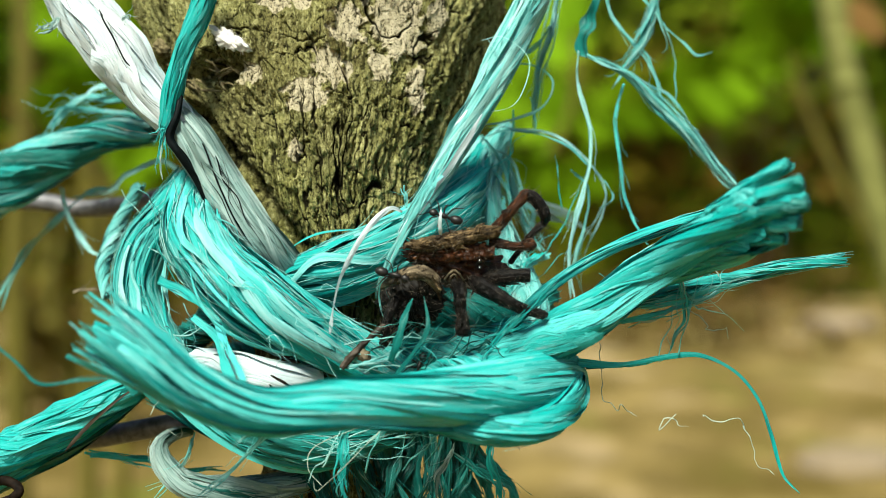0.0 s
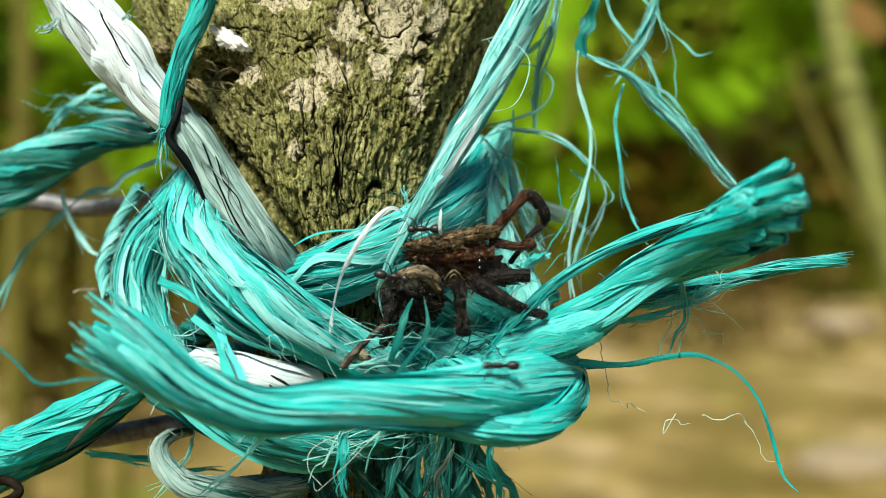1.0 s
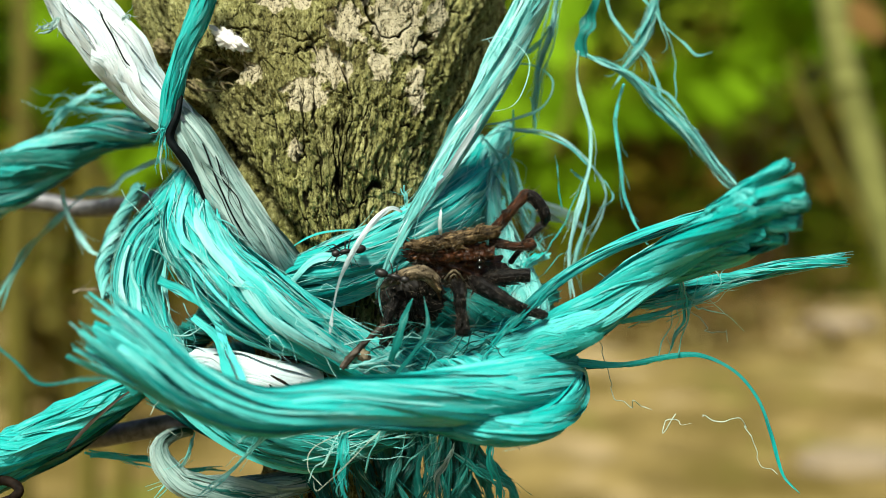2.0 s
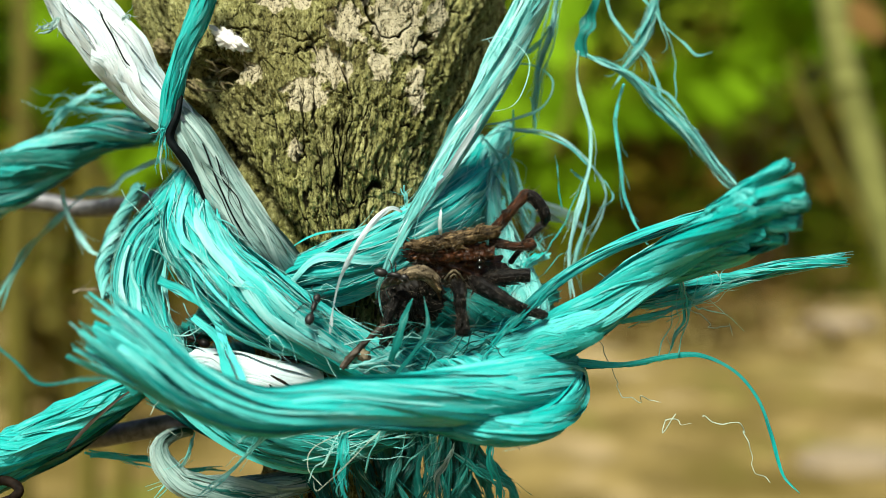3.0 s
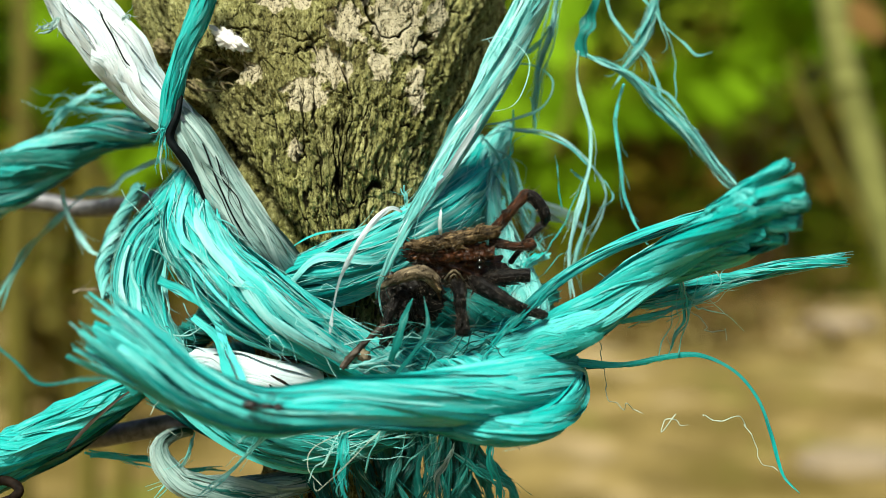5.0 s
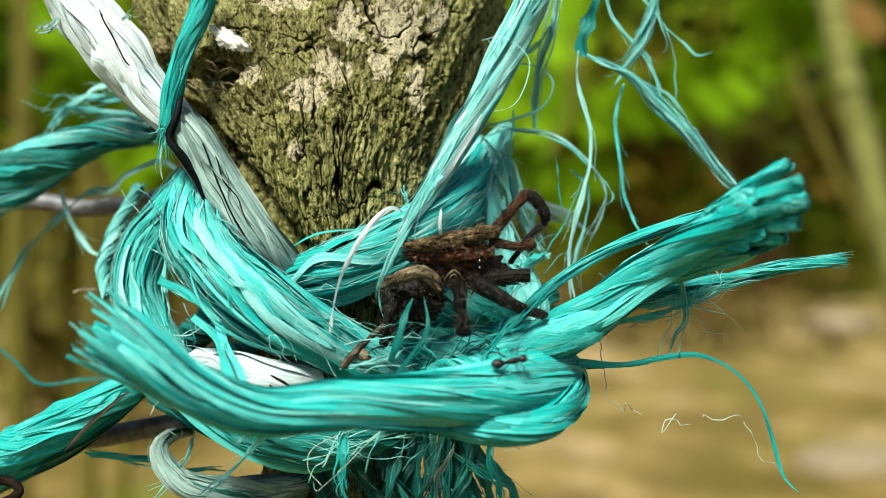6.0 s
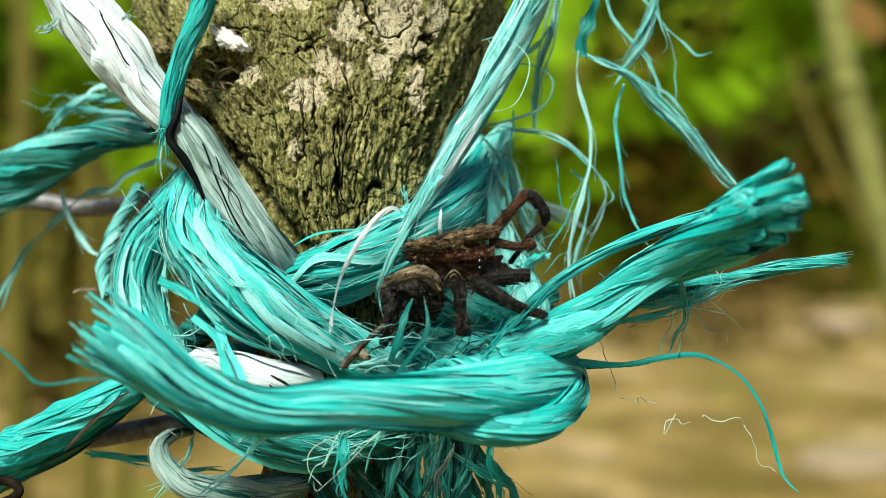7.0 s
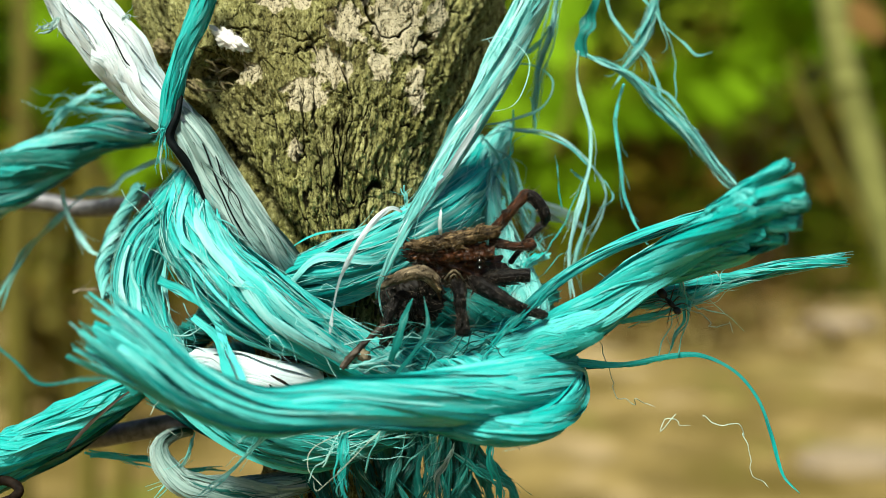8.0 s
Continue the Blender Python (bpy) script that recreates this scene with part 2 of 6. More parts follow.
def mesh_part(name, verts, faces, mat, parent=None, label="", uvs=None, smooth=True, origin=None, mm=True):
    """One mesh object; verts in millimetres about the knot (or metres in the world). origin: its own pivot, in the same units."""
    v = np.asarray(verts, dtype=np.float64)
    o = np.asarray(origin if origin is not None else (0, 0, 0), dtype=np.float64)
    v = (v - o) * (0.001 if mm else 1.0)
    me = bpy.data.meshes.new(name)
    me.from_pydata(v.tolist(), [], faces)
    if uvs is not None:
        layer = me.uv_layers.new(name="UVMap")
        idx = np.empty(len(me.loops), dtype=np.int32)
        me.loops.foreach_get("vertex_index", idx)
        layer.data.foreach_set("uv", np.asarray(uvs, dtype=np.float32)[idx].ravel())
    if smooth:
        me.polygons.foreach_set("use_smooth", [True] * len(me.polygons))
    me.materials.append(mat)
    ob = new(name, me)
    at = Vector(o) * (0.001 if mm else 1.0)
    if parent is not None:
        ob.parent = parent
    elif mm:
        at = at + KNOT
    ob.location = at
    if label:
        tagged(ob, label)
    return ob


def thing(name, label, category, group="", at=None):
    ob = new(name)
    ob.empty_display_size = 0.01
    ob.location = KNOT if at is None else at
    return tagged(ob, label, category, group)


def spline(rows, n):
    """n even samples of a smooth curve through rows of (x, y, z, radius)."""
    p = np.asarray(rows, dtype=float)
    ext = np.vstack([2 * p[0] - p[1], p, 2 * p[-1] - p[-2]])
    out = []
    for i in range(len(p) - 1):
        a, b, c, d = ext[i:i + 4]
        t = np.linspace(0, 1, 24, endpoint=False)[:, None]
        out.append(0.5 * (2 * b + (c - a) * t + (2 * a - 5 * b + 4 * c - d) * t ** 2 + (3 * b - a - 3 * c + d) * t ** 3))
    out = np.vstack(out + [p[-1:]])
    s = np.concatenate([[0], np.cumsum(np.linalg.norm(np.diff(out[:, :3], axis=0), axis=1))])
    q = np.linspace(0, s[-1], n)
    res = np.stack([np.interp(q, s, out[:, k]) for k in range(out.shape[1])], axis=1)
    res[:, 3] = np.maximum(res[:, 3], 0.02)
    return res, s[-1]


def frames_along(pts):
    """Tangents and two steady normals along a polyline; the first normal starts out towards -y."""
    t = np.gradient(pts, axis=0)
    t /= np.linalg.norm(t, axis=1)[:, None] + 1e-9
    n = np.zeros_like(t)
    ref = np.array([0.0, -1.0, 0.05])
    for i in range(len(t)):
        r = ref - t[i] * ref.dot(t[i])
        ref = r / (np.linalg.norm(r) + 1e-9)
        n[i] = ref
    return t, n, np.cross(t, n)


def wander(rng, n, knots, size):
    """A smooth random curve of n values."""
    k = rng.normal(0, size, knots + 2)
    x = np.linspace(0, knots + 1, n)
    i = np.minimum(x.astype(int), knots)
    f = x - i
    f = f * f * (3 - 2 * f)
    return k[i] * (1 - f) + k[i + 1] * f


class Soup:
    def __init__(self):
        self.v, self.f, self.uv, self.n = [], [], [], 0

    def ribbon(self, pts, half_w, half_h, wide, thin, u0=0.0, cup=None):
        """A strip of film along pts with crisp edges: an upper and a lower face that meet; cup bows it across."""
        m = len(pts)
        x = np.array([1.0, 0.45, -0.45, -1.0, -1.0, -0.45, 0.45, 1.0])
        y = np.array([0.0, 1.0, 1.0, 0.0, 0.0, -1.0, -1.0, 0.0])
        bow = (1 - x * x)[None, :] * (np.zeros(m) if cup is None else cup)[:, None] * half_w[:, None]
        ring = pts[:, None, :] + wide[:, None, :] * (x[None, :] * half_w[:, None])[:, :, None] \
            + thin[:, None, :] * (y[None, :] * half_h[:, None] + bow)[:, :, None]
        self.v.append(ring.reshape(-1, 3))
        u = u0 + np.concatenate([[0], np.cumsum(np.linalg.norm(np.diff(pts, axis=0), axis=1))])
        uv = np.stack([np.repeat(u, 8), ((1 + x)[None, :] * half_w[:, None]).ravel()], axis=1)
        self.uv.append(uv)
        k = np.array([0, 1, 2, 4, 5, 6])
        i = (np.arange(m - 1)[:, None] * 8 + k[None, :]) + self.n
        self.f += np.stack([i, i + 1, i + 9, i + 8], axis=2).reshape(-1, 4).tolist()
        ends = [0, 1, 2, 3, 5, 6]
        self.f.append([self.n + e for e in ends][::-1])
        self.f.append([self.n + (m - 1) * 8 + e for e in ends])
        self.n += m * 8

    def round_tube(self, pts, half_w, half_h, wide, thin, sides=6, u0=0.0):
        """A closed round tube along pts."""
        m = len(pts)
        a = np.linspace(0, 2 * math.pi, sides, endpoint=False)
        ring = pts[:, None, :] + wide[:, None, :] * (np.cos(a)[None, :, None] * half_w[:, None, None]) \
            + thin[:, None, :] * (np.sin(a)[None, :, None] * half_h[:, None, None])
        self.v.append(ring.reshape(-1, 3))
        u = u0 + np.concatenate([[0], np.cumsum(np.linalg.norm(np.diff(pts, axis=0), axis=1))])
        self.uv.append(np.stack([np.repeat(u, sides), ((1 + np.cos(a))[None, :] * half_w[:, None]).ravel()], axis=1))
        i = (np.arange(m - 1)[:, None] * sides + np.arange(sides)[None, :]) + self.n
        j = (np.arange(m - 1)[:, None] * sides + (np.arange(sides)[None, :] + 1) % sides) + self.n
        self.f += np.stack([i, j, j + sides, i + sides], axis=2).reshape(-1, 4).tolist()
        self.f.append([self.n + k for k in range(sides)][::-1])
        self.f.append([self.n + (m - 1) * sides + k for k in range(sides)])
        self.n += m * sides

    def sheath(self, pts, radius, n, b, twist, seed, groove, sides=38):
        """A packed body of film: a tube with grooves that run along it, with the twist of the rope."""
        m = len(pts)
        x = np.linspace(0, 1, m)
        s = np.concatenate([[0], np.cumsum(np.linalg.norm(np.diff(pts, axis=0), axis=1))])
        X, A = np.meshgrid(x, np.linspace(0, 2 * math.pi, sides, endpoint=False), indexing="ij")
        phi = A
        th = A + twist * 2 * math.pi * X
        q = np.stack([np.cos(phi).ravel() * 2.4, np.sin(phi).ravel() * 2.4, np.repeat(s, sides) * 0.07], axis=1) + 7.7 * seed
        fold = 1.3 * np.abs(2 * fbm(q, 2, seed) - 1) + 0.8 * np.abs(2 * fbm(q * (3.0, 3.0, 1.2), 2, seed + 3) - 1)
        r = radius[:, None] * (1.0 - 0.6 * groove + groove * fold.reshape(m, sides))
        ring = pts[:, None, :] + (n[:, None, :] * np.cos(th)[:, :, None] + b[:, None, :] * np.sin(th)[:, :, None]) * r[:, :, None]
        self.v.append(ring.reshape(-1, 3))
        self.uv.append(np.stack([np.repeat(s, sides), (np.abs(A - math.pi) * radius.mean()).ravel()], axis=1))
        i = (np.arange(m - 1)[:, None] * sides + np.arange(sides)[None, :]) + self.n
        j = (np.arange(m - 1)[:, None] * sides + (np.arange(sides)[None, :] + 1) % sides) + self.n
        self.f += np.stack([i, j, j + sides, i + sides], axis=2).reshape(-1, 4).tolist()
        self.f.append([self.n + k for k in range(sides)][::-1])
        self.f.append([self.n + (m - 1) * sides + k for k in range(sides)])
        self.n += m * sides

    def tube(self, pts, radius, sides=6, u0=0.0):
        _, n, b = frames_along(pts)
        self.round_tube(pts, radius, radius, b, n, sides, u0)

    def out(self, name, mat, parent=None, label="", origin=None, mm=True):
        return mesh_part(name, np.vstack(self.v), self.f, mat, parent, label, np.vstack(self.uv), True, origin, mm)


def bundle(rows, count, seed, width=0.75, twist=1.0, samples=38, fray=0.03, stray=0.05, rough=0.10, fill=0.62, flat=0.12, core=0.8, heads=(0.0, 1.0), hairs=1.0, tip=3.0, groove=0.16, span=(0.0, 1.0), splay=(0.0, 0.0), spread=0.7):
    """A rope turn of many split-film strands laid round rows of (x, y, z, radius); width: half the usual strand's breadth in mm."""
    rng = np.random.default_rng(seed)
    path, length = spline(rows, samples * 2)
    pts, rad = path[:, :3], path[:, 3] * 0.92
    t, n, b = frames_along(pts)
    inner, strands = Soup(), []
    total = len(pts)
    c0, c1 = max(2, int(span[0] * total)), min(total - 2, int(span[1] * total))
    ends = np.clip(np.minimum(np.arange(c1 - c0), np.arange(c1 - c0)[::-1]) / 5.0, 0.15, 1) if span != (0.0, 1.0) else 1.0
    inner.sheath(pts[c0:c1], rad[c0:c1] * core * ends, n[c0:c1], b[c0:c1], twist, seed, groove)
    for i in range(count):
        a = heads[0] + rng.exponential(fray)
        z = heads[1] - rng.exponential(fray)
        if rng.random() < 0.15:
            a, z = sorted((rng.uniform(0, 0.7), rng.uniform(0.3, 1.0)))
            z = max(z, a + 0.25)
        m = max(8, int(samples * (z - a)))
        x = np.linspace(a, z, m) * (total - 1)
        x = np.clip(x, 0, total - 1)
        i0 = np.minimum(x.astype(int), total - 2)
        f = (x - i0)[:, None]
        lerp = lambda arr: arr[i0] * (1 - f) + arr[i0 + 1] * f
        c, nn, bb, r = lerp(pts), lerp(n), lerp(b), (lerp(rad[:, None]))[:, 0]
        loose = rng.random() < stray
        rho = fill + (1.0 - fill) * math.sqrt(rng.random()) + wander(rng, m, 3, rough * (2.2 if loose else 1.0))
        if loose:
            rho = rho + 0.12
        th = rng.uniform(0, 2 * math.pi) + twist * 2 * math.pi * x / total + wander(rng, m, 4, 0.16 if not loose else 0.35)
        if splay[0] or splay[1]:
            q = x / (total - 1)
            open_up = splay[0] * np.clip(1 - q / 0.24, 0, 1) ** 1.6 + splay[1] * np.clip(1 - (1 - q) / 0.2, 0, 1) ** 1.6
            rho = rho * (1 + open_up * rng.uniform(-0.95, 0.75)) + open_up * wander(rng, m, 3, 0.12)
            th = th + open_up * rng.normal(0, 0.5)
        er = nn * np.cos(th)[:, None] + bb * np.sin(th)[:, None]
        et = -nn * np.sin(th)[:, None] + bb * np.cos(th)[:, None]
        p = c + er * (rho * r)[:, None]
        tilt = wander(rng, m, 3, 0.34)
        wide = et * np.cos(tilt)[:, None] + er * np.sin(tilt)[:, None]
        thin = er * np.cos(tilt)[:, None] - et * np.sin(tilt)[:, None]
        w = width * rng.lognormal(0.0, spread) * (0.4 if loose else 1.0)
        hw = w * (1 + wander(rng, m, 4, 0.18) + wander(rng, m, 18, 0.08)).clip(0.35, 1.7) * np.clip(np.minimum(np.arange(m), np.arange(m)[::-1]) / tip + 0.2, 0, 1)
        hw = np.minimum(hw, np.minimum(r * 0.55 + 0.05, width * 2.0))
        one = Soup()
        one.ribbon(p, hw, np.clip(hw * flat, 0.02, 0.05), wide, thin, rng.uniform(0, 300), cup=wander(rng, m, 3, 0.16) + 0.5 * hw / (2 * r + 0.1))
        strands.append(one)
    splinters = Soup()
    for i in range(int(count * hairs)):
        a = rng.uniform(0.0, 0.85)
        z = min(1.0, a + rng.uniform(0.08, 0.45))
        m = 16
        x = np.linspace(a, z, m) * (total - 1)
        i0 = np.minimum(x.astype(int), total - 2)
        f = (x - i0)[:, None]
        c, nn, bb, r = (arr[i0] * (1 - f) + arr[i0 + 1] * f for arr in (pts, n, b, rad[:, None]))
        lift = np.abs(np.linspace(-1, 1, m)) ** 3 * (rng.random() < 0.35) * rng.uniform(0.05, 0.5) * (np.linspace(-1, 1, m) > 0)
        rho = 1.0 + rough * 0.7 + wander(rng, m, 3, 0.05) + lift
        th = rng.uniform(0, 2 * math.pi) + twist * 2 * math.pi * x / total + wander(rng, m, 3, 0.13)
        p = c + (nn * np.cos(th)[:, None] + bb * np.sin(th)[:, None]) * (rho[:, None] * r)
        splinters.tube(p, np.full(m, rng.uniform(0.02, 0.055)) * np.clip(np.arange(m)[::-1] / 4 + 0.3, 0, 1), 4, rng.uniform(0, 300))
    return inner, strands, splinters


def fibre(rows, seed=0, curl=0.0, samples=None, kink=2.5, flat=1.0, tip=0.35, single=False):
    """One loose strand along rows of (x, y, z, radius)."""
    rng = np.random.default_rng(seed)
    n = samples or 10 * len(rows)
    path, length = spline(rows, n)
    pts = path[:, :3].copy()
    for k in range(3):
        pts[:, k] += wander(rng, n, max(3, int(length / kink)), curl)
    t, nn, bb = frames_along(pts)
    tw = wander(rng, n, 3, 0.15 if single else 0.5)
    wide = bb * np.cos(tw)[:, None] + nn * np.sin(tw)[:, None]
    thin = nn * np.cos(tw)[:, None] - bb * np.sin(tw)[:, None]
    s = Soup()
    thick = path[:, 3].max()
    subs = 1 if thick < 0.2 or single else (4 if thick < 0.5 else 7)
    for j in range(subs):
        hw = path[:, 3] * (1.0 if subs == 1 else (0.42 if subs == 4 else 0.30) * rng.uniform(0.6, 1.4)) * (1 + wander(rng, n, 5, 0.25)).clip(0.35, 1.8)
        a, z = (0, n) if j == subs // 2 else (int(n * rng.uniform(0, 0.15)), n - int(n * rng.uniform(0, 0.3)))
        hw = hw[a:z] * np.clip(np.arange(z - a)[::-1] / 6.0 + tip, 0, 1)
        side = (j - (subs - 1) / 2) * 1.5 / subs + (wander(rng, n, 4, 0.35) + wander(rng, n, 9, 0.12) if subs > 1 else 0)
        stray = 1 + 1.2 * np.linspace(0, 1, n) ** 3
        p = pts + wide * (side * path[:, 3] * stray)[:, None] + thin * (wander(rng, n, 4, 0.3) * path[:, 3])[:, None]
        s.ribbon(p[a:z], hw, np.maximum(hw * flat, 0.02), wide[a:z], thin[a:z], rng.uniform(0, 300), cup=wander(rng, n, 3, 0.3)[a:z])
    for j in range(subs if subs > 1 else 0):
        a = int(n * rng.uniform(0.05, 0.6))
        z = min(n, a + int(n * rng.uniform(0.2, 0.4)) + 4)
        m = z - a
        off = np.linspace(0, 1, m) ** 2 * rng.uniform(0.5, 2.2) * rng.choice([-1, 1])
        p = pts[a:z] + wide[a:z] * off[:, None] + np.stack([wander(rng, m, 4, 0.12) for _ in range(3)], axis=1)
        s.tube(p, np.linspace(0.05, 0.025, m), 4, rng.uniform(0, 300))
    return s


def lattice(p, seed=0):
    """Value noise in 0..1 at rows of p (n x 3)."""
    i = np.floor(p).astype(np.int64)
    f = p - i
    f = f * f * (3 - 2 * f)

    def h(dx, dy, dz):
        q = (i[:, 0] + dx) * 374761393 + (i[:, 1] + dy) * 668265263 + (i[:, 2] + dz) * 2147483647 + seed * 1274126177
        q = (q ^ (q >> 13)) * 1274126177 & 0x7FFFFFFF
        q = (q ^ (q >> 16)) * 2246822519 & 0x7FFFFFFF
        return (q ^ (q >> 15) & 0xFFFF) % 65536 / 65535.0
    out = 0
    for dx in (0, 1):
        wx = f[:, 0] if dx else 1 - f[:, 0]
        for dy in (0, 1):
            wy = f[:, 1] if dy else 1 - f[:, 1]
            for dz in (0, 1):
                out = out + wx * wy * (f[:, 2] if dz else 1 - f[:, 2]) * h(dx, dy, dz)
    return out


def fbm(p, octaves=4, seed=0):
    out, amp, tot = 0, 1.0, 0
    for o in range(octaves):
        out = out + amp * lattice(p * 2.0 ** o + 17.3 * o, seed + o)
        tot += amp
        amp *= 0.5
    return out / tot


def lump(centre, radii, turn=(0, 0, 0), seed=0, rough=0.12, scale=0.8, seg=28, rings=18, grit=0.0):
    """A rough rounded body: verts in mm and faces."""
    th = np.linspace(0, 2 * math.pi, seg, endpoint=False)
    ph = np.linspace(0.0, math.pi, rings)
    d = np.stack([np.outer(np.sin(ph), np.cos(th)), np.outer(np.sin(ph), np.sin(th)), np.outer(np.cos(ph), np.ones(seg))], axis=2).reshape(-1, 3)
    v = d * np.asarray(radii)
    v = v * (1 + rough * 2 * (fbm(v * scale + 31.7 * (seed + 1), 4, seed) - 0.5))[:, None]
    if grit:
        v = v * (1 + grit * 2 * (np.abs(2 * fbm(v * 2.4 + 3.3 * seed, 4, seed + 5) - 1) - 0.3))[:, None]
    m = np.asarray(Euler([radians(a) for a in turn]).to_matrix())
    v = v @ m.T + np.asarray(centre)
    faces = [[r * seg + k, (r + 1) * seg + k, (r + 1) * seg + (k + 1) % seg, r * seg + (k + 1) % seg] for r in range(rings - 1) for k in range(seg)]
    return v, faces


def limb(rows, seed=0, rough=0.12, sides=14, samples=36, grit=0.0):
    """A rough jointed tube along rows of (x, y, z, radius)."""
    path, length = spline(rows, samples)
    pts, r = path[:, :3], path[:, 3]
    _, n, b = frames_along(pts)
    a = np.linspace(0, 2 * math.pi, sides, endpoint=False)
    d = n[:, None, :] * np.cos(a)[None, :, None] + b[:, None, :] * np.sin(a)[None, :, None]
    base = pts[:, None, :] + d * r[:, None, None]
    k = 1 + rough * 2 * (fbm(base.reshape(-1, 3) * 0.9 + 5.1 * seed, 4, seed).reshape(samples, sides) - 0.5)
    if grit:
        S, A = np.meshgrid(np.linspace(0, length, samples), a, indexing="ij")
        q = np.stack([S.ravel() * 0.9, np.cos(A).ravel() * 2.2, np.sin(A).ravel() * 2.2], axis=1) + 3.3 * seed
        k = k + grit * 2 * (np.abs(2 * fbm(q, 4, seed + 5).reshape(samples, sides) - 1) - 0.3)
    v = (pts[:, None, :] + d * (r[:, None] * k)[:, :, None]).reshape(-1, 3)
    f = [[i * sides + j, i * sides + (j + 1) % sides, (i + 1) * sides + (j + 1) % sides, (i + 1) * sides + j] for i in range(samples - 1) for j in range(sides)]
    f += [list(range(sides))[::-1], [(samples - 1) * sides + j for j in range(sides)]]
    return v, f

# ---- ground ----


def build_ground():
    n = 120
    g = np.linspace(-1, 1, n)
    g = np.sign(g) * np.abs(g) ** 3 * 400
    x, y = np.meshgrid(g, g)
    p = np.stack([x.ravel(), y.ravel(), np.zeros(n * n)], axis=1)
    far = np.hypot(p[:, 0], p[:, 1])
    p[:, 2] = (fbm(p * 1.3, 3, 5) - 0.5) * 0.06 * np.clip(far, 0, 1)
    faces = [[i * n + j, i * n + j + 1, (i + 1) * n + j + 1, (i + 1) * n + j] for i in range(n - 1) for j in range(n - 1)]
    return tagged(mesh_part("ground", p, faces, GROUND, mm=False), "dry tan ground with leaf litter and moss", "ground", kind="structure")


build_ground()

# ---- the post ----


def build_post():
    zs = np.concatenate([np.linspace(-550, -40, 14, endpoint=False), np.linspace(-40, -9, 50, endpoint=False), np.linspace(-9, 37, 500, endpoint=False), np.linspace(37, 420, 20)])
    th = np.linspace(-1, 1, 640, endpoint=False)
    th = math.pi * (0.40 * th + 0.60 * th ** 3)
    # half breadth and middle line of the trunk, at heights over the knot
    prof_z = (-550, -60, -34, -12, 0, 12, 18, 25, 36, 60, 420)
    half = (14, 10.5, 10.5, 11.5, 13.5, 17.5, 20, 23, 27.5, 29.5, 31)
    mid = (-16, -15, -15, -15.5, -16, -17, -17.5, -18, -19, -19.5, -20)
    hw = np.interp(zs, prof_z, half)
    cx = np.interp(zs, prof_z, mid)
    T, Z = np.meshgrid(th, zs)
    R = np.repeat(hw[:, None], len(th), axis=1)
    s = T * 26
    q = np.stack([s.ravel(), Z.ravel()], axis=1)
    bend = np.stack([fbm(np.c_[q * 0.16, np.zeros(len(q))], 3, 11), fbm(np.c_[q * 0.16, np.zeros(len(q))], 3, 12)], axis=1) - 0.5
    kink = np.stack([fbm(np.c_[q * 0.55, np.zeros(len(q))], 3, 14), fbm(np.c_[q * 0.55, np.zeros(len(q))], 3, 16)], axis=1) - 0.5
    w = q + bend * 3.0 + kink * (1.3, 3.0)
    zero = np.zeros(len(q))
    smooth_top = np.clip((q[:, 1] - 20 - 3 * np.sin(q[:, 0] * 0.3) + bend[:, 0] * 14) / 6, 0, 1)

    def ridge(kx, kz, seed, octaves=2):
        return np.abs(2 * fbm(np.c_[w[:, 0] * kx, w[:, 1] * kz, np.full(len(w), seed * 3.7)], octaves, seed) - 1)

    def broken(kx, kz, seed, low, high):
        """Where a crack opens and where it closes."""
        return np.clip((fbm(np.c_[q[:, 0] * kx, q[:, 1] * kz, zero], 3, seed) - low) / (high - low), 0, 1)
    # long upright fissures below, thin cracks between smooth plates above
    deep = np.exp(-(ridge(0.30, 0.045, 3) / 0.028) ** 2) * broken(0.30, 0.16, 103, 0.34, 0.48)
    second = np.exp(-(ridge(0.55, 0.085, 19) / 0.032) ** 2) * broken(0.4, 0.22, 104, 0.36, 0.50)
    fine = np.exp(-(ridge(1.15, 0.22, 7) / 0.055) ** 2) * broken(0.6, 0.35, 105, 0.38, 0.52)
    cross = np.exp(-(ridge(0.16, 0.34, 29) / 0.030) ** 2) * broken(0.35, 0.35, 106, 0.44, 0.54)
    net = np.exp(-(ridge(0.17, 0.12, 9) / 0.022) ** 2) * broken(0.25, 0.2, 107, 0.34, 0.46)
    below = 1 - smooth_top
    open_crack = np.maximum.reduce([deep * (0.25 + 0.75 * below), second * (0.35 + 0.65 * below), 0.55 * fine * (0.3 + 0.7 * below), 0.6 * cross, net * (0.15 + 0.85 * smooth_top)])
    disp = -1.15 * deep * (0.25 + 0.75 * below) - 0.8 * second * (0.35 + 0.65 * below) - 0.5 * fine * (0.3 + 0.7 * below) - 0.45 * cross - 0.9 * net * (0.15 + 0.85 * smooth_top)
    # furrowed ridges, scaly plates with small ledges, crusty grains
    disp += (fbm(np.c_[w[:, 0] * 0.42, w[:, 1] * 0.06, zero], 3, 33) - 0.5) * 1.1 * (0.25 + 0.75 * below)
    step = fbm(np.c_[w[:, 0] * 0.28, w[:, 1] * 0.10, zero], 4, 17) * 8
    plates = np.floor(step) + np.clip((step % 1) * 14, 0, 1)
    disp += plates * (0.26 + 0.06 * smooth_top) - 1.2
    crust = fbm(np.c_[q[:, 0] * 1.5, q[:, 1] * 0.8, zero], 4, 21)
    disp += np.clip(crust - 0.50, -0.06, 0.3) * 2.0 * (0.35 + 0.65 * below) + (fbm(np.c_[q * 3.6, zero], 2, 23) - 0.5) * 0.16
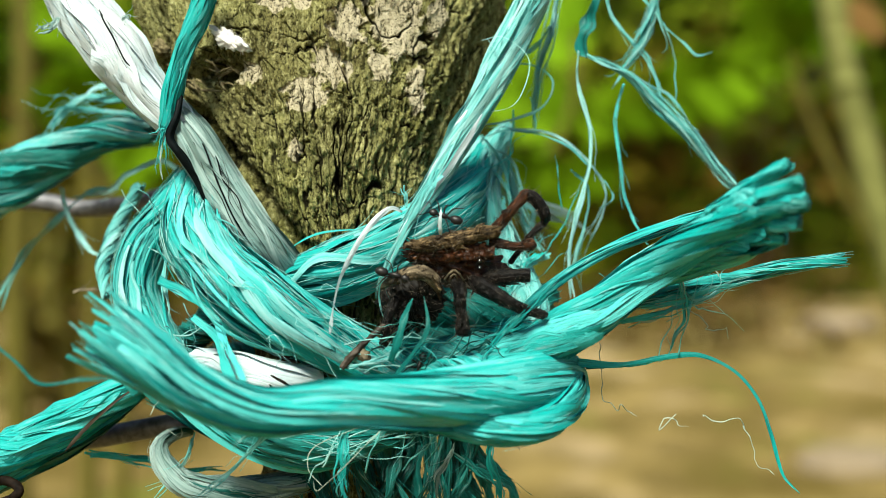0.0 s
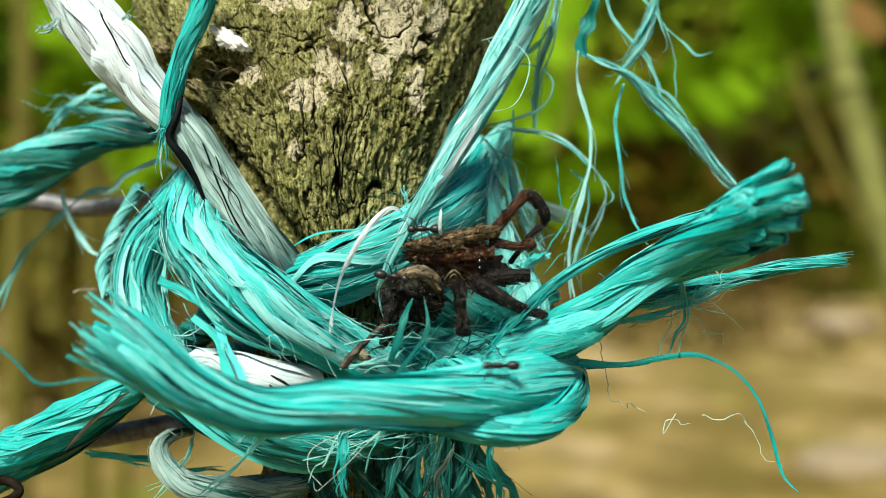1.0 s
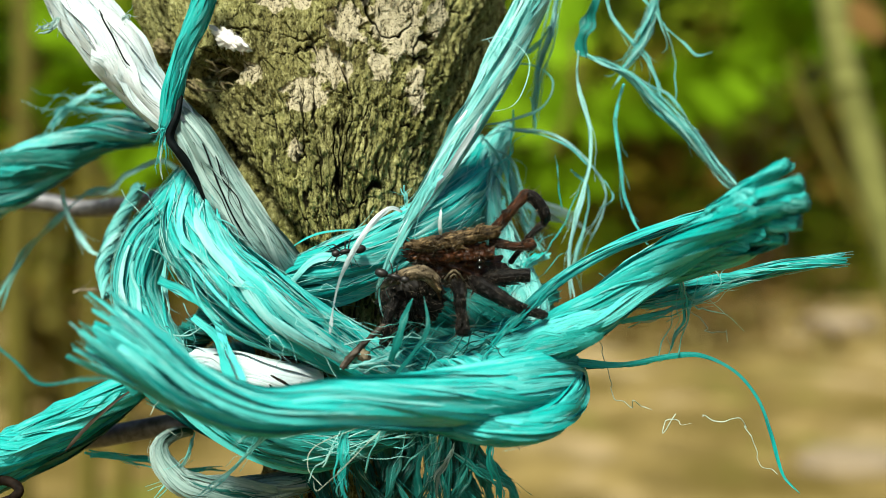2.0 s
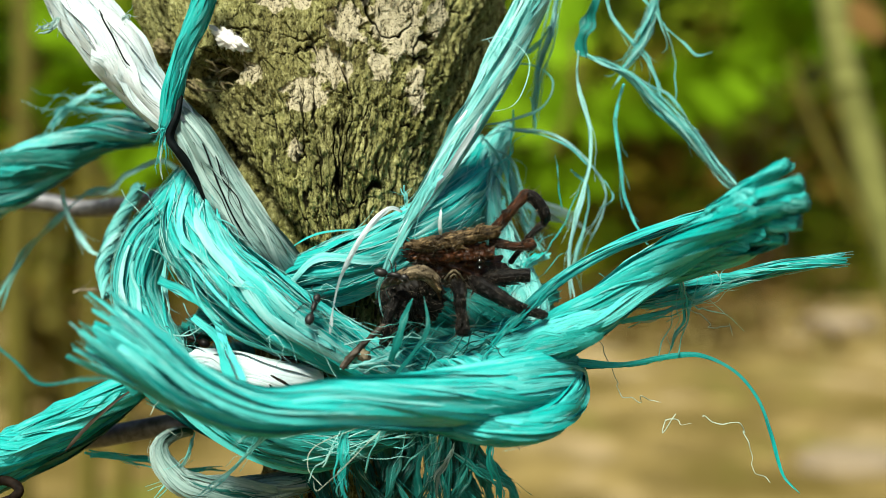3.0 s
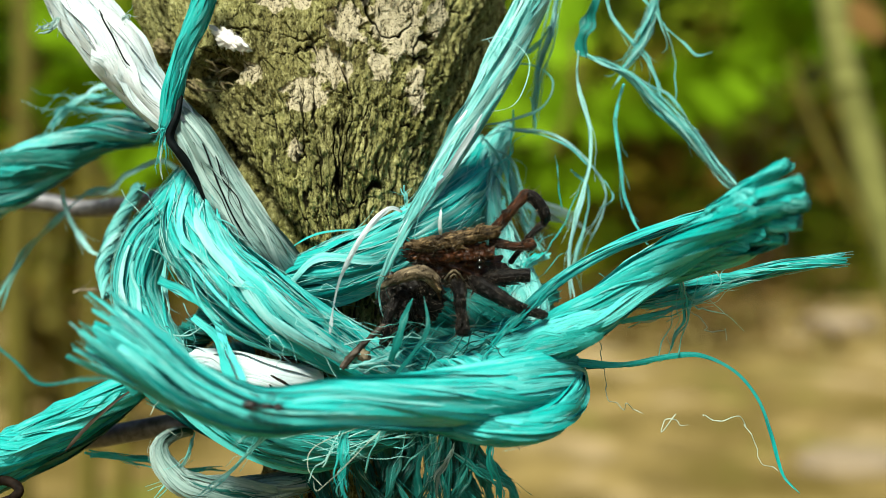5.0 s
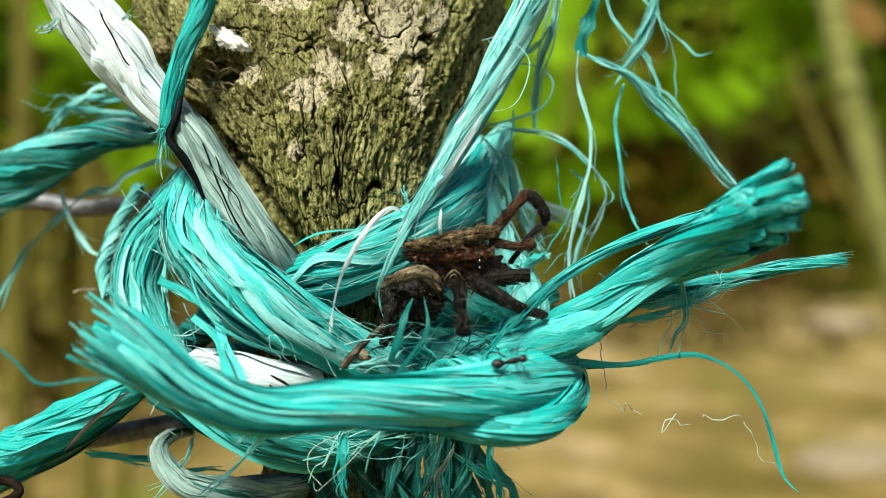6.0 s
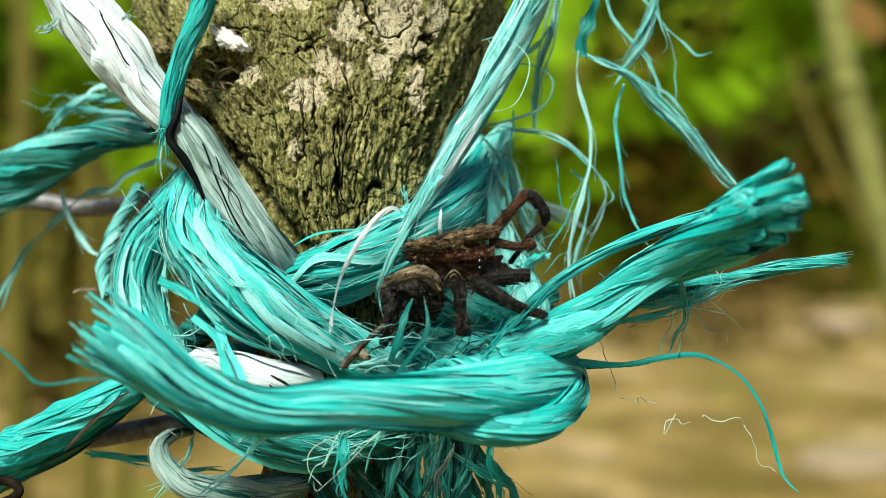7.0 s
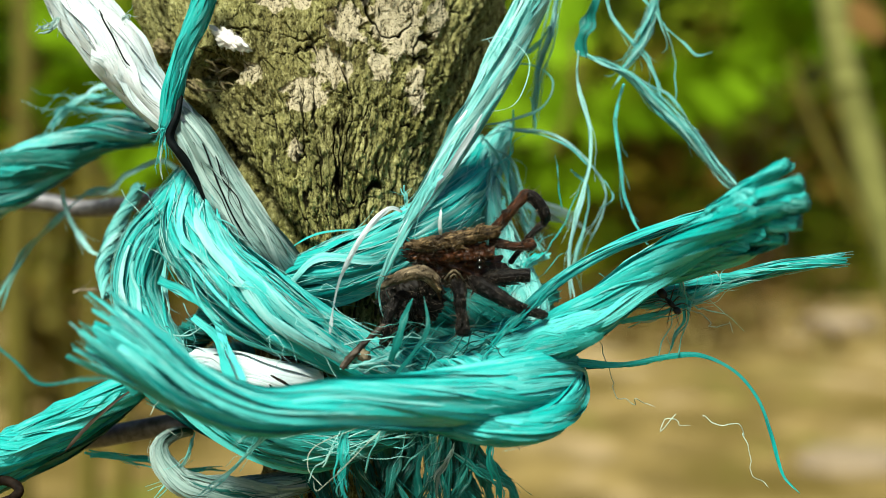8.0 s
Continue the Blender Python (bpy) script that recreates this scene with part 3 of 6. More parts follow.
    disp += (fbm(np.c_[q * 0.07, zero], 3, 31) - 0.5) * 3.0
    # flakes of pale inner bark, which stand a little proud: x, z, breadth, height
    flakes = ((-19.3, 21.2, 2.8, 2.4), (-3.7, 22.8, 1.2, 3.4), (-7.0, 32.0, 4.0, 5.4), (-23.3, 34.5, 1.9, 1.5), (-19.5, 34.6, 1.2, 1.2), (-13.5, 31, 2.4, 3.2), (-15.5, 25.5, 3.0, 2.6), (-27.5, 24.5, 2.6, 1.4), (-8.8, 25.5, 1.6, 2.2), (-20.8, 13.4, 1.2, 1.6), (-1, 33, 1.4, 3.0))
    X = cx[:, None] + R * np.sin(T)
    xx, zz = X.ravel(), Z.ravel()
    pale = np.zeros(len(q))
    rag = fbm(np.c_[q * 0.9, np.zeros(len(q))], 4, 41) - 0.5
    front = np.cos(T).ravel() > 0
    for fx, fz, fw, fh in flakes:
        d = ((xx - fx) / fw) ** 2 + ((zz - fz) / fh) ** 2 + rag * 3.2
        pale = np.maximum(pale, np.clip((1.05 - d) * 7, 0, 1) * front)
    disp = disp * (1 - 0.55 * pale) + 0.22 * pale
    # broken hollow on the shoulder
    jag = 2.2 * rag + 0.8 * np.sin(xx * 1.3)
    hollow = np.exp(-(((xx + 34.0) / 4.6) ** 2 + ((zz - 25.0 - jag) / 1.7) ** 2) ** 1.5) * front
    disp -= hollow * (8.0 + 5.0 * rag)
    disp -= 3.0 * np.exp(-(((xx + 41) / 3.0) ** 2 + ((zz - 26.5 - jag) / 1.4) ** 2)) * front
    # groove cut beside the bleached rope only to make its dark shade on the bark
    off = (xx + 35.1) * 0.797 + (zz - 18.1) * 0.602
    disp -= 4.0 * np.exp(-((off - 0.4) / 1.7) ** 2) * front * np.clip((zz + 4) / 3, 0, 1) * np.clip((22 - zz) / 3, 0, 1)
    # fibres laid bare under the broken shelf, on the shoulder
    bare = np.exp(-(((xx + 33) / 6.0) ** 2 + ((zz - 20) / 5.5) ** 2)) * front
    disp += bare * (fbm(np.c_[(q[:, 0] + 0.45 * q[:, 1]) * 1.5, (q[:, 1] - 0.3 * q[:, 0]) * 0.16, zero], 3, 71) - 0.5) * 2.2
    moss = np.clip((fbm(np.c_[q * 0.13, np.zeros(len(q))], 3, 51) - 0.42) * 4, 0, 0.6) * np.clip((30 - q[:, 1]) / 16, 0.1, 1)
    rr = R.ravel() + disp
    depth = (-2.5 + 0.55 * hw)[:, None] + 0 * T
    v = np.stack([np.repeat(cx, len(th)) + rr * np.sin(T.ravel()), depth.ravel() - rr * np.cos(T.ravel()) * (0.55 * R.ravel() + disp) / rr, zz], axis=1)
    n, m = len(th), len(zs)
    i = np.arange(m - 1)[:, None] * n + np.arange(n)[None, :]
    j = np.arange(m - 1)[:, None] * n + (np.arange(n)[None, :] + 1) % n
    faces = np.stack([i, j, j + n, i + n], axis=2).reshape(-1, 4).tolist()
    faces.append([(m - 1) * n + k for k in range(n)])
    post = thing("wooden_post", "rough grey-brown wooden post with fissured mossy bark", "post")
    bark = mesh_part("bark", v, faces, BARK, post)
    rng = np.random.default_rng(77)
    for k in range(26):
        x, z = rng.uniform(-39.5, -29.5), rng.normal(25.2, 1.6)
        side = (x + 18) / 23.0
        y = 10.1 - 12.6 * math.sqrt(max(0.05, 1 - side * side)) - 0.2
        a = radians(rng.normal(-20, 28))
        ln = rng.uniform(1.2, 3.4)
        d = np.array([math.cos(a), -0.12, math.sin(a)]) * ln
        p = np.array([x, y, z])
        bend = rng.normal(0, 0.25, 3)
        r = rng.uniform(0.10, 0.26)
        sv, sf = limb([(*(p - d * 0.5 + (0, 0.9, 0)), r), (*(p + bend), r), (*(p + d * 0.5 + bend), r * 0.3)], 300 + k, 0.3, 8, 14, 0.3)
        mesh_part("splinter", sv, sf, BARE_WOOD, post)
    kv, kf = lump((-40.6, 6.0, 29.2), (1.9, 1.6, 1.3), (0, 20, 0), 5, 0.6, 0.9, 40, 28, 0.3)
    mesh_part("knot", kv, kf, BARE_WOOD, post, "broken tan knot of wood")
    for nm, val in (("lichen", pale), ("moss", moss), ("furrow_shade", open_crack), ("scale", plates / 8.0)):
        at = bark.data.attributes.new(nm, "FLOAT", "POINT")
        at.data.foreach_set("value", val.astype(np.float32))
    return post


build_post()

# ---- rope ----
rope = thing("knotted_rope", "turquoise split-film plastic rope knotted round the post, with frayed ends", "rope")


SPLINTER = {"teal_film": PALE, "dark_shaded_teal_film": TEAL}
# Cores darker than their strands: painted shade for the gaps between.
CORE = {"teal_film": TEAL_DARK, "dark_shaded_teal_film": TEAL_SHADE, "bleached_teal_film": TEAL}


def turn(rows, count, seed, mat=TEAL, name="rope_turn", label="", parent=rope, core_mat=None, **kw):
    inner, strands, splinters = bundle(rows, count, seed, **kw)
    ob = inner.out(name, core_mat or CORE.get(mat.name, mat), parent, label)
    for one in strands:
        one.out("strand", mat, ob)
    if splinters.n:
        tagged(splinters.out("fuzz", SPLINTER.get(mat.name, mat), ob), "fine split plastic hairs", kind="stuff")
    return ob


# the large front turn with its frayed end, and the loop in which it comes back
turn([(-41.9, -30, -8.4, 4.1), (-34.5, -32, -12.4, 3.5), (-28.6, -32, -16.2, 2.9), (-20.6, -31, -18.8, 2.4), (-12.2, -29, -18.3, 2.8), (-3, -25, -18.5, 2.9), (6.1, -19.5, -18.5, 3.5), (12.9, -14, -17.4, 3.2), (16.7, -6, -17.8, 2.8), (17.5, 2, -21.4, 2.4), (12.2, 7, -23.2, 2)],
     120, 1, mat=TEAL_SUN, name="front_turn", rough=0.04, width=1.0, flat=0.05, core=0.93, fill=0.9, groove=0.05, twist=0.55, stray=0.03, fray=0.05, tip=16.0, hairs=1.2, core_mat=TEAL_SUN, span=(0.14, 1.0), splay=(0.55, 0.0))
turn([(16.9, -4, -15.6, 1.9), (16.7, -12, -19.3, 2.1), (12.9, -19, -21.9, 2), (7, -22, -22.5, 1.9), (1.1, -21, -21.8, 1.7), (-5.4, -16, -20.8, 1.5)], 60, 2, width=0.6, twist=0.4, core=0.9, rough=0.06)
# the tail that points away with a flared, cut end
turn([(3.8, -10, -16.5, 1.5), (8.6, -12, -14.4, 2.2), (14.1, -13, -12.1, 2.7), (19.9, -13, -8.9, 2.8), (26.4, -14.2, -3.4, 2.40), (32.0, -19.2, 1.2, 2.16), (36.2, -23.9, 4.2, 2.31), (38.7, -27.4, 6.1, 2.48)],
     64, 3, name="rope_tail", label="flared frayed rope tail with a cut end", width=0.95, flat=0.06, core=0.9, fill=0.84, groove=0.09, rough=0.04, twist=0.62, stray=0.04, fray=0.035, tip=2.0, hairs=0.6, span=(0.0, 0.9), splay=(0.0, 0.15))
turn([(19.4, -9, -10.9, 1.2), (26.2, -9.1, -5.0, 1.50), (32.9, -14.6, -1.3, 1.86), (37.1, -20.9, 0.8, 2.02), (39.9, -26.6, 2.7, 1.90)], 44, 34, mat=TEAL, name="tail_lobe", width=0.8, flat=0.06, core=0.9, fill=0.84, groove=0.09, rough=0.04, twist=0.5, stray=0.04, fray=0.04, tip=2.0, hairs=0.6, span=(0.0, 0.9), splay=(0.0, 0.15))
for k, rows in enumerate(([(32.7, -21.6, 4.1, 0.88), (37.0, -25.9, 7.5, 0.96), (40.7, -30.1, 10.1, 0.80)], [(34.0, -23.3, 4.3, 0.97), (38.7, -27.9, 6.7, 1.15), (42.0, -30.8, 7.9, 1.04)], [(34.9, -23.7, 3.3, 0.97), (39.1, -28.1, 4.8, 1.14), (42.5, -31.1, 5.5, 1.13)], [(34.5, -21.5, 1.7, 0.87), (39.1, -26.1, 2.9, 1.05), (42.3, -29.0, 3.2, 0.94)], [(33.2, -19.8, 0.4, 0.78), (37.9, -23.4, 1.2, 0.86), (41.2, -26.3, 1.3, 0.76)])):
    turn(rows, 15, 140 + k, name="cut_yarn", width=0.5, flat=0.06, core=0.92, fill=0.88, groove=0.1, rough=0.05, twist=0.25, stray=0.08, fray=0.04, tip=1.2, hairs=0.8)
turn([(25.3, -8, -7.9, 0.8), (31.7, -8, -6, 1), (38.6, -8, -4.3, 1.1), (44.7, -8, -2.8, 1), (50, -8, -1.9, 0.8), (55.2, -8, -1.3, 1.1)], 26, 4, name="thin_tail", width=0.22, twist=0.4, core=0.3, stray=0.3, rough=0.2, fray=0.06)
turn([(4.6, -10, -15, 0.6), (9.4, -11, -9.7, 0.7), (15.1, -10, -4.4, 0.7), (21.7, -9, -0.3, 0.8), (29.3, -9, 2.7, 0.8), (37.6, -9, 5.5, 0.6)], 13, 5, name="thin_tail", width=0.26, twist=0.3, core=0.4, stray=0.1)
# turns that cross the front of the post
turn([(-35.7, 3, 11.5, 1.8), (-35.9, 0, 7.3, 3.2), (-34.1, -5, 1.6, 4.5), (-28.4, -9, -4.5, 5), (-21.3, -11, -9.3, 4.6), (-14.6, -10, -12.9, 3.6), (-7.9, -8, -16.3, 3.1), (-1.9, -6, -19.2, 2.3)], 200, 6, width=0.44, twist=0.25, stray=0.14, rough=0.14)
turn([(-37.2, 6, 11.7, 1.7), (-39.6, 4, 5.8, 2.9), (-42.8, 2, 0.1, 3.4), (-43.5, 0, -6.3, 3.2), (-39.8, -4, -12.4, 3.1), (-34.4, -9, -18.9, 2.6), (-27.3, -11, -23.9, 2.4), (-18.4, -10, -27.1, 2.3), (-9.6, -6, -26.2, 2)], 140, 7, width=0.38, twist=0.3, stray=0.16, rough=0.17)
turn([(-27.8, 2, -9.6, 3.2), (-21, -1, -5.5, 3.7), (-13.6, -4, -2.7, 4.3), (-6.6, -4, 0.5, 4.3), (-0.7, -2, 4.4, 4), (3.4, 4, 9.5, 3.4), (5.6, 12, 15.5, 2.2)], 140, 8, width=0.46, twist=0.3, stray=0.05)
turn([(-6.6, -5, 0.5, 4.3), (-0.7, -3, 4.4, 4), (3.4, 3, 9.5, 3.4), (5.6, 11, 15.5, 2.2)], 16, 67, mat=PALE, name="bleached_layer", width=0.5, flat=0.06, twist=0.2, core=0.12, fill=0.99, rough=0.04, fray=0.1, tip=6.0, hairs=0.8)
turn([(10, 14, 19.1, 1.2), (6.4, 8, 12.6, 2.5), (5.4, 5, 7.5, 2.8), (7.9, 6, 0.9, 3), (11.1, 4, -4.8, 2.8), (12.5, 0, -10.3, 2.4), (7.5, -5, -15.5, 1.9)], 80, 9, mat=PALE, core_mat=TEAL_DARK, width=0.45, twist=0.3, stray=0.1)
# Dark film here paints the shade that the front turn casts.
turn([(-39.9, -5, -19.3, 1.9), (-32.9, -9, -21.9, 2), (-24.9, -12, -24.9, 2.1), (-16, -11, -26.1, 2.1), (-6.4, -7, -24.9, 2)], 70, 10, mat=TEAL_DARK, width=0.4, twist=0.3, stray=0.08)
# Added dark turn, filling the hole behind with painted shade.
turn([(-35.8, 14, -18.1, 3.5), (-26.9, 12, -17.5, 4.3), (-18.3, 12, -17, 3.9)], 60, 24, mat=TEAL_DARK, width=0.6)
turn([(-45.5, 12, 10.2, 0.8), (-47.6, 12, 6.5, 1), (-49.6, 10, 1.4, 1.1), (-50.4, 8, -2.8, 1), (-48.3, 3, -7.2, 0.8)], 18, 25, mat=PALE, core_mat=TEAL_SHADE, name="twisted_yarn", label="pale twisted yarn end", width=0.4, twist=1.6, rough=0.15, core=0.7, groove=0.35)
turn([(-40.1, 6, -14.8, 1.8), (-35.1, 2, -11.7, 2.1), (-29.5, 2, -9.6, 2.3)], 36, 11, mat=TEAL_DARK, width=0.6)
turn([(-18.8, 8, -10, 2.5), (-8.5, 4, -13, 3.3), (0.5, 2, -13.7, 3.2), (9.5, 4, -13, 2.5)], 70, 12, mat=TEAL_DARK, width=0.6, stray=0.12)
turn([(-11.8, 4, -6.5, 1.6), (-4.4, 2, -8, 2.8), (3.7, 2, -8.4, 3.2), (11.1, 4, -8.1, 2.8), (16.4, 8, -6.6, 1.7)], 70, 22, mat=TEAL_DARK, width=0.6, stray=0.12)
turn([(-6.6, -4, -15.6, 1.9), (-0.3, -6, -14.2, 2.3), (5.9, -6, -13, 2.3), (12.2, -4, -10.9, 2)], 50, 23, width=0.5, stray=0.15)
turn([(-2.9, -12, -16.3, 0.7), (1.2, -14, -15.4, 1.5), (4.8, -15, -15.6, 1.5), (8.9, -14, -17.6, 1)], 26, 13, width=0.55)
# pale turn down over the right of the post
turn([(14.6, 2, 38.9, 2.3), (11.7, 2, 33.3, 2.3), (8.3, 0, 26.5, 2.1), (5.2, -2, 20.2, 1.9), (1.3, -4, 13.4, 1.7), (-2.2, -6, 7.4, 1.2), (-5.3, -7, 2.4, 0.7), (-7.6, -7, -3, 0.5), (-8.6, -6, -7.6, 0.3)],
     40, 14, mat=PALE, name="pale_turn", core=0.95, fill=0.88, groove=0.09, rough=0.05, flat=0.07, width=0.8, twist=0.25, stray=0.03)
turn([(5.4, -2.6, 20.2, 1.9), (1.5, -4.6, 13.4, 1.7), (-2.2, -6.6, 7.4, 1.2), (-5.3, -7.6, 2.4, 0.7), (-7.6, -7.6, -3, 0.5)], 6, 68, mat=SNOW, name="bleached_layer", width=0.34, flat=0.05, twist=0.15, core=0.12, fill=0.98, rough=0.05, fray=0.14, tip=7.0, hairs=1.0)
# rope that leaves towards the fence, upper and lower
UPPER = [(-74.5, 18, 6.1, 5.1), (-69.2, 18, 9.8, 4.8), (-63.9, 18, 12.8, 4.2), (-57.7, 18, 15.8, 3.5), (-51.6, 17, 17.9, 2.8), (-43.5, 14, 18.0, 2.1)]
# The core is deep teal for the shade between the yarns.
turn(UPPER, 10, 15, mat=TEAL_DARK, core_mat=TEAL_SHADE, width=1.0, flat=0.05, twist=0.7, core=0.6, fill=0.7, groove=0.3, rough=0.1, stray=0.1)
for k in range(4):
    path, _ = spline(UPPER, 12)
    _, fn, fb = frames_along(path[:, :3])
    phi = k * math.pi / 2 + 0.4 + np.linspace(0, 1, 12) * 3.6
    off = (fn * np.cos(phi)[:, None] + fb * np.sin(phi)[:, None]) * (path[:, 3] * 0.62)[:, None]
    turn([(*p, r) for p, r in zip((path[:, :3] + off).tolist(), (path[:, 3] * (0.36, 0.30, 0.38, 0.27)[k]).tolist())], 16, 150 + k, mat=(BLEACHED_TEAL, PALE, BLEACHED_TEAL, TEAL)[k], name="yarn", width=0.8, flat=0.05, twist=0.4, core=0.85, rough=0.1, stray=0.12)
turn([(-66.4, -3, -32, 3.1), (-61.2, -3, -29.0, 3.0), (-55, -4, -25.8, 2.8), (-49.5, -4, -22.6, 2.6), (-43.7, -4, -19.3, 2.1), (-40.0, -4, -17.0, 1.6)], 46, 16, width=1.2, flat=0.05, twist=0.35, core=0.93, fill=0.88, rough=0.04, stray=0.01, hairs=0.2)
# Lower strand in deep teal: the rope's shaded underside put into colour.
turn([(-68, 0, -35.5, 2.1), (-62.7, 0, -32.1, 2.1), (-56.3, 0, -28.7, 2.1), (-50.7, 0, -25.3, 2.1), (-45.5, 0, -21.2, 1.8), (-41.0, 0, -17.8, 1.4)], 30, 26, mat=TEAL_SHADE, width=1.1, flat=0.05, twist=0.35, core=0.95, fill=0.9, stray=0.0, hairs=0.1)

# bleached strands that lie on the outer faces of the turns
for k, (rows, count) in enumerate((
        ([(-35.3, 1, 8.9, 2.4), (-33.9, -6, 1.6, 4.4), (-28.2, -10, -4.4, 4.9), (-21.1, -12, -9.2, 4.5), (-14.5, -11, -12.8, 3.5), (-9, -9, -15.5, 3)], 22),
        ([(-37, 5, 10.8, 1.8), (-39.4, 3, 5.8, 2.9), (-42.6, 1, 0.1, 3.4), (-43.3, -1, -6.3, 3.2), (-39.5, -5, -12.4, 3.1), (-34.2, -10, -18.8, 2.6), (-27.1, -12, -23.7, 2.4)], 10),
        ([(-41.9, -30, -8.4, 4.1), (-34.5, -32, -12.4, 3.5), (-28.6, -32, -16.2, 2.9), (-20.6, -31, -18.8, 2.4), (-12.2, -29, -18.3, 2.8), (-3, -25, -18.5, 2.9), (6.1, -19.5, -18.5, 3.4)], 32),
        ([(-21, -1, -5.5, 3.7), (-13.6, -4, -2.7, 4.3), (-6.6, -4, 0.5, 4.3), (-0.7, -2, 4.4, 4), (3.4, 4, 9.5, 3.4)], 6),
        ([(8.6, -12, -14.4, 2.2), (14.1, -13, -12.1, 2.7), (19.9, -13, -9.2, 2.8), (26.4, -14, -3.4, 2.4), (32.7, -16, 1.2, 2.2), (38.5, -19, 5.1, 2.6)], 6))):
    turn(rows, count, 60 + k, mat=BLEACHED_TEAL, name="bleached_layer", width=0.36, flat=0.07, twist=0.3, core=0.12, fill=0.99, rough=0.035, fray=0.12, tip=6.0, hairs=0.8)

# frayed strands that hang down from above
turn([(21.6, 6, 28.2, 0.4), (27.1, 7, 25.7, 0.6), (31.5, 8, 22, 0.95), (36.1, 8, 17.5, 0.95), (40.3, 8, 12.5, 0.75), (44.2, 8, 7.8, 0.7)], 26, 30, mat=PALE, name="frayed_strand", width=0.10, twist=0.3, core=0.15, stray=0.4, rough=0.25, fray=0.1)
turn([(32.2, 9, 38.8, 0.5), (30.6, 9, 33.8, 0.8), (29, 9, 30, 0.8), (26.3, 8, 26.2, 0.4)], 16, 31, mat=PALE, name="frayed_strand", width=0.10, twist=0.3, core=0.15, stray=0.4, rough=0.3, fray=0.1)
turn([(17.2, 8, 38.6, 0.8), (15.7, 8, 31.9, 1), (14.4, 9, 26.2, 0.8), (13.7, 9, 19, 0.4)], 9, 32, mat=PALE, name="frayed_strand", width=0.13, twist=0.2, core=0.15, stray=0.4, rough=0.3, fray=0.1)
turn([(5.1, 9, 16.1, 0.8), (8.2, 12, 13.8, 1.5), (10.4, 13, 8.7, 1.7), (12.6, 13, 3.5, 1.4), (14.9, 10, -0.8, 1)], 14, 33, mat=PALE, name="frayed_strand", width=0.3, twist=0.2, core=0.15, stray=0.4, rough=0.3, fray=0.1)

# ---- bleached rope ----
white = thing("bleached_rope", "sun-bleached white plastic rope laid across the post", "rope")
turn([(-55.1, 0, 40.1, 3.2), (-52.1, 0, 35.3, 3.4), (-48.7, -1, 31.1, 3.7), (-45.5, -1, 27.1, 3.8), (-42.3, -1, 23.1, 3.3), (-38.5, -2, 19.1, 2.8), (-35.7, -2.6, 16.1, 2.4)],
     16, 37, mat=SNOW, parent=white, name="white_sheet", label="broad white sun-bleached film", width=2.6, flat=0.03, core=0.97, fill=0.94, groove=0.06, rough=0.02, twist=0.1, stray=0.0, hairs=0.5)
turn([(-42.3, -0.6, 23.1, 2.6), (-38.5, -1.6, 19.1, 2.7), (-34.7, -3, 15, 2.8), (-32.2, -3, 11.1, 2.8), (-29.4, -4, 7.1, 2.7), (-26.3, -5, 3, 2.5), (-23.6, -4, -0.3, 2.3), (-20.3, 0, -4.3, 1.8), (-18, 5, -7.7, 1.5)],
     26, 17, mat=WHITE, core_mat=GREY_FILM, parent=white, width=1.3, flat=0.04, core=0.98, fill=0.92, groove=0.07, rough=0.025, twist=0.15, stray=0.02, hairs=0.6)
turn([(-33.9, -8, -14.8, 1.5), (-27.3, -11, -15.7, 2.2), (-21.9, -12, -16.9, 2.2), (-16.2, -9, -17.8, 1.8)], 7, 18, mat=RIBBON, parent=white, width=1.6, flat=0.04, core=0.99, fill=0.95, groove=0.04, rough=0.015, twist=0.1, hairs=1.0)
turn([(-35.4, 2, -26.3, 0.57), (-37.4, -1, -25.8, 0.82), (-39.4, -3, -27.4, 1.15), (-38.2, -4, -30.2, 1.48), (-34.5, -5, -32.6, 1.72), (-28.3, -5, -33.2, 1.80), (-22, -5, -32.7, 1.72), (-17.2, -4, -31.4, 1.39)], 30, 19, mat=GREY_FILM, parent=white, width=0.8, flat=0.05, core=0.85, core_mat=TEAL_SHADE, fill=0.75, groove=0.3, rough=0.14, twist=0.5, stray=0.2, fray=0.1)

turn([(-38.5, -2, 19.5, 2.7), (-34.6, -3.5, 15, 2.7), (-32.1, -3.5, 11.1, 2.6), (-29.3, -4.5, 7.1, 2.6), (-26.3, -5.5, 3, 2.3), (-23.5, -4.5, -0.3, 2.2), (-20.3, 0, -4.3, 1.6)],
     5, 35, mat=PALE, parent=white, name="teal_strand", width=0.45, flat=0.08, core=0.1, fill=0.99, rough=0.03, twist=0.3, fray=0.1, tip=4.0, hairs=0.4)
turn([(-36.7, -2, 17.9, 2.7), (-32, -4, 11, 2.6), (-29.2, -5, 7.1, 2.6), (-26.2, -6, 3, 2.3), (-23.5, -5, -0.3, 2.2), (-20.3, -0.5, -4.3, 1.6)],
     6, 36, mat=GREY_FILM, parent=white, name="grey_strand", width=0.4, flat=0.08, core=0.1, fill=0.99, rough=0.03, twist=0.35, fray=0.1, tip=4.0, hairs=0.4)

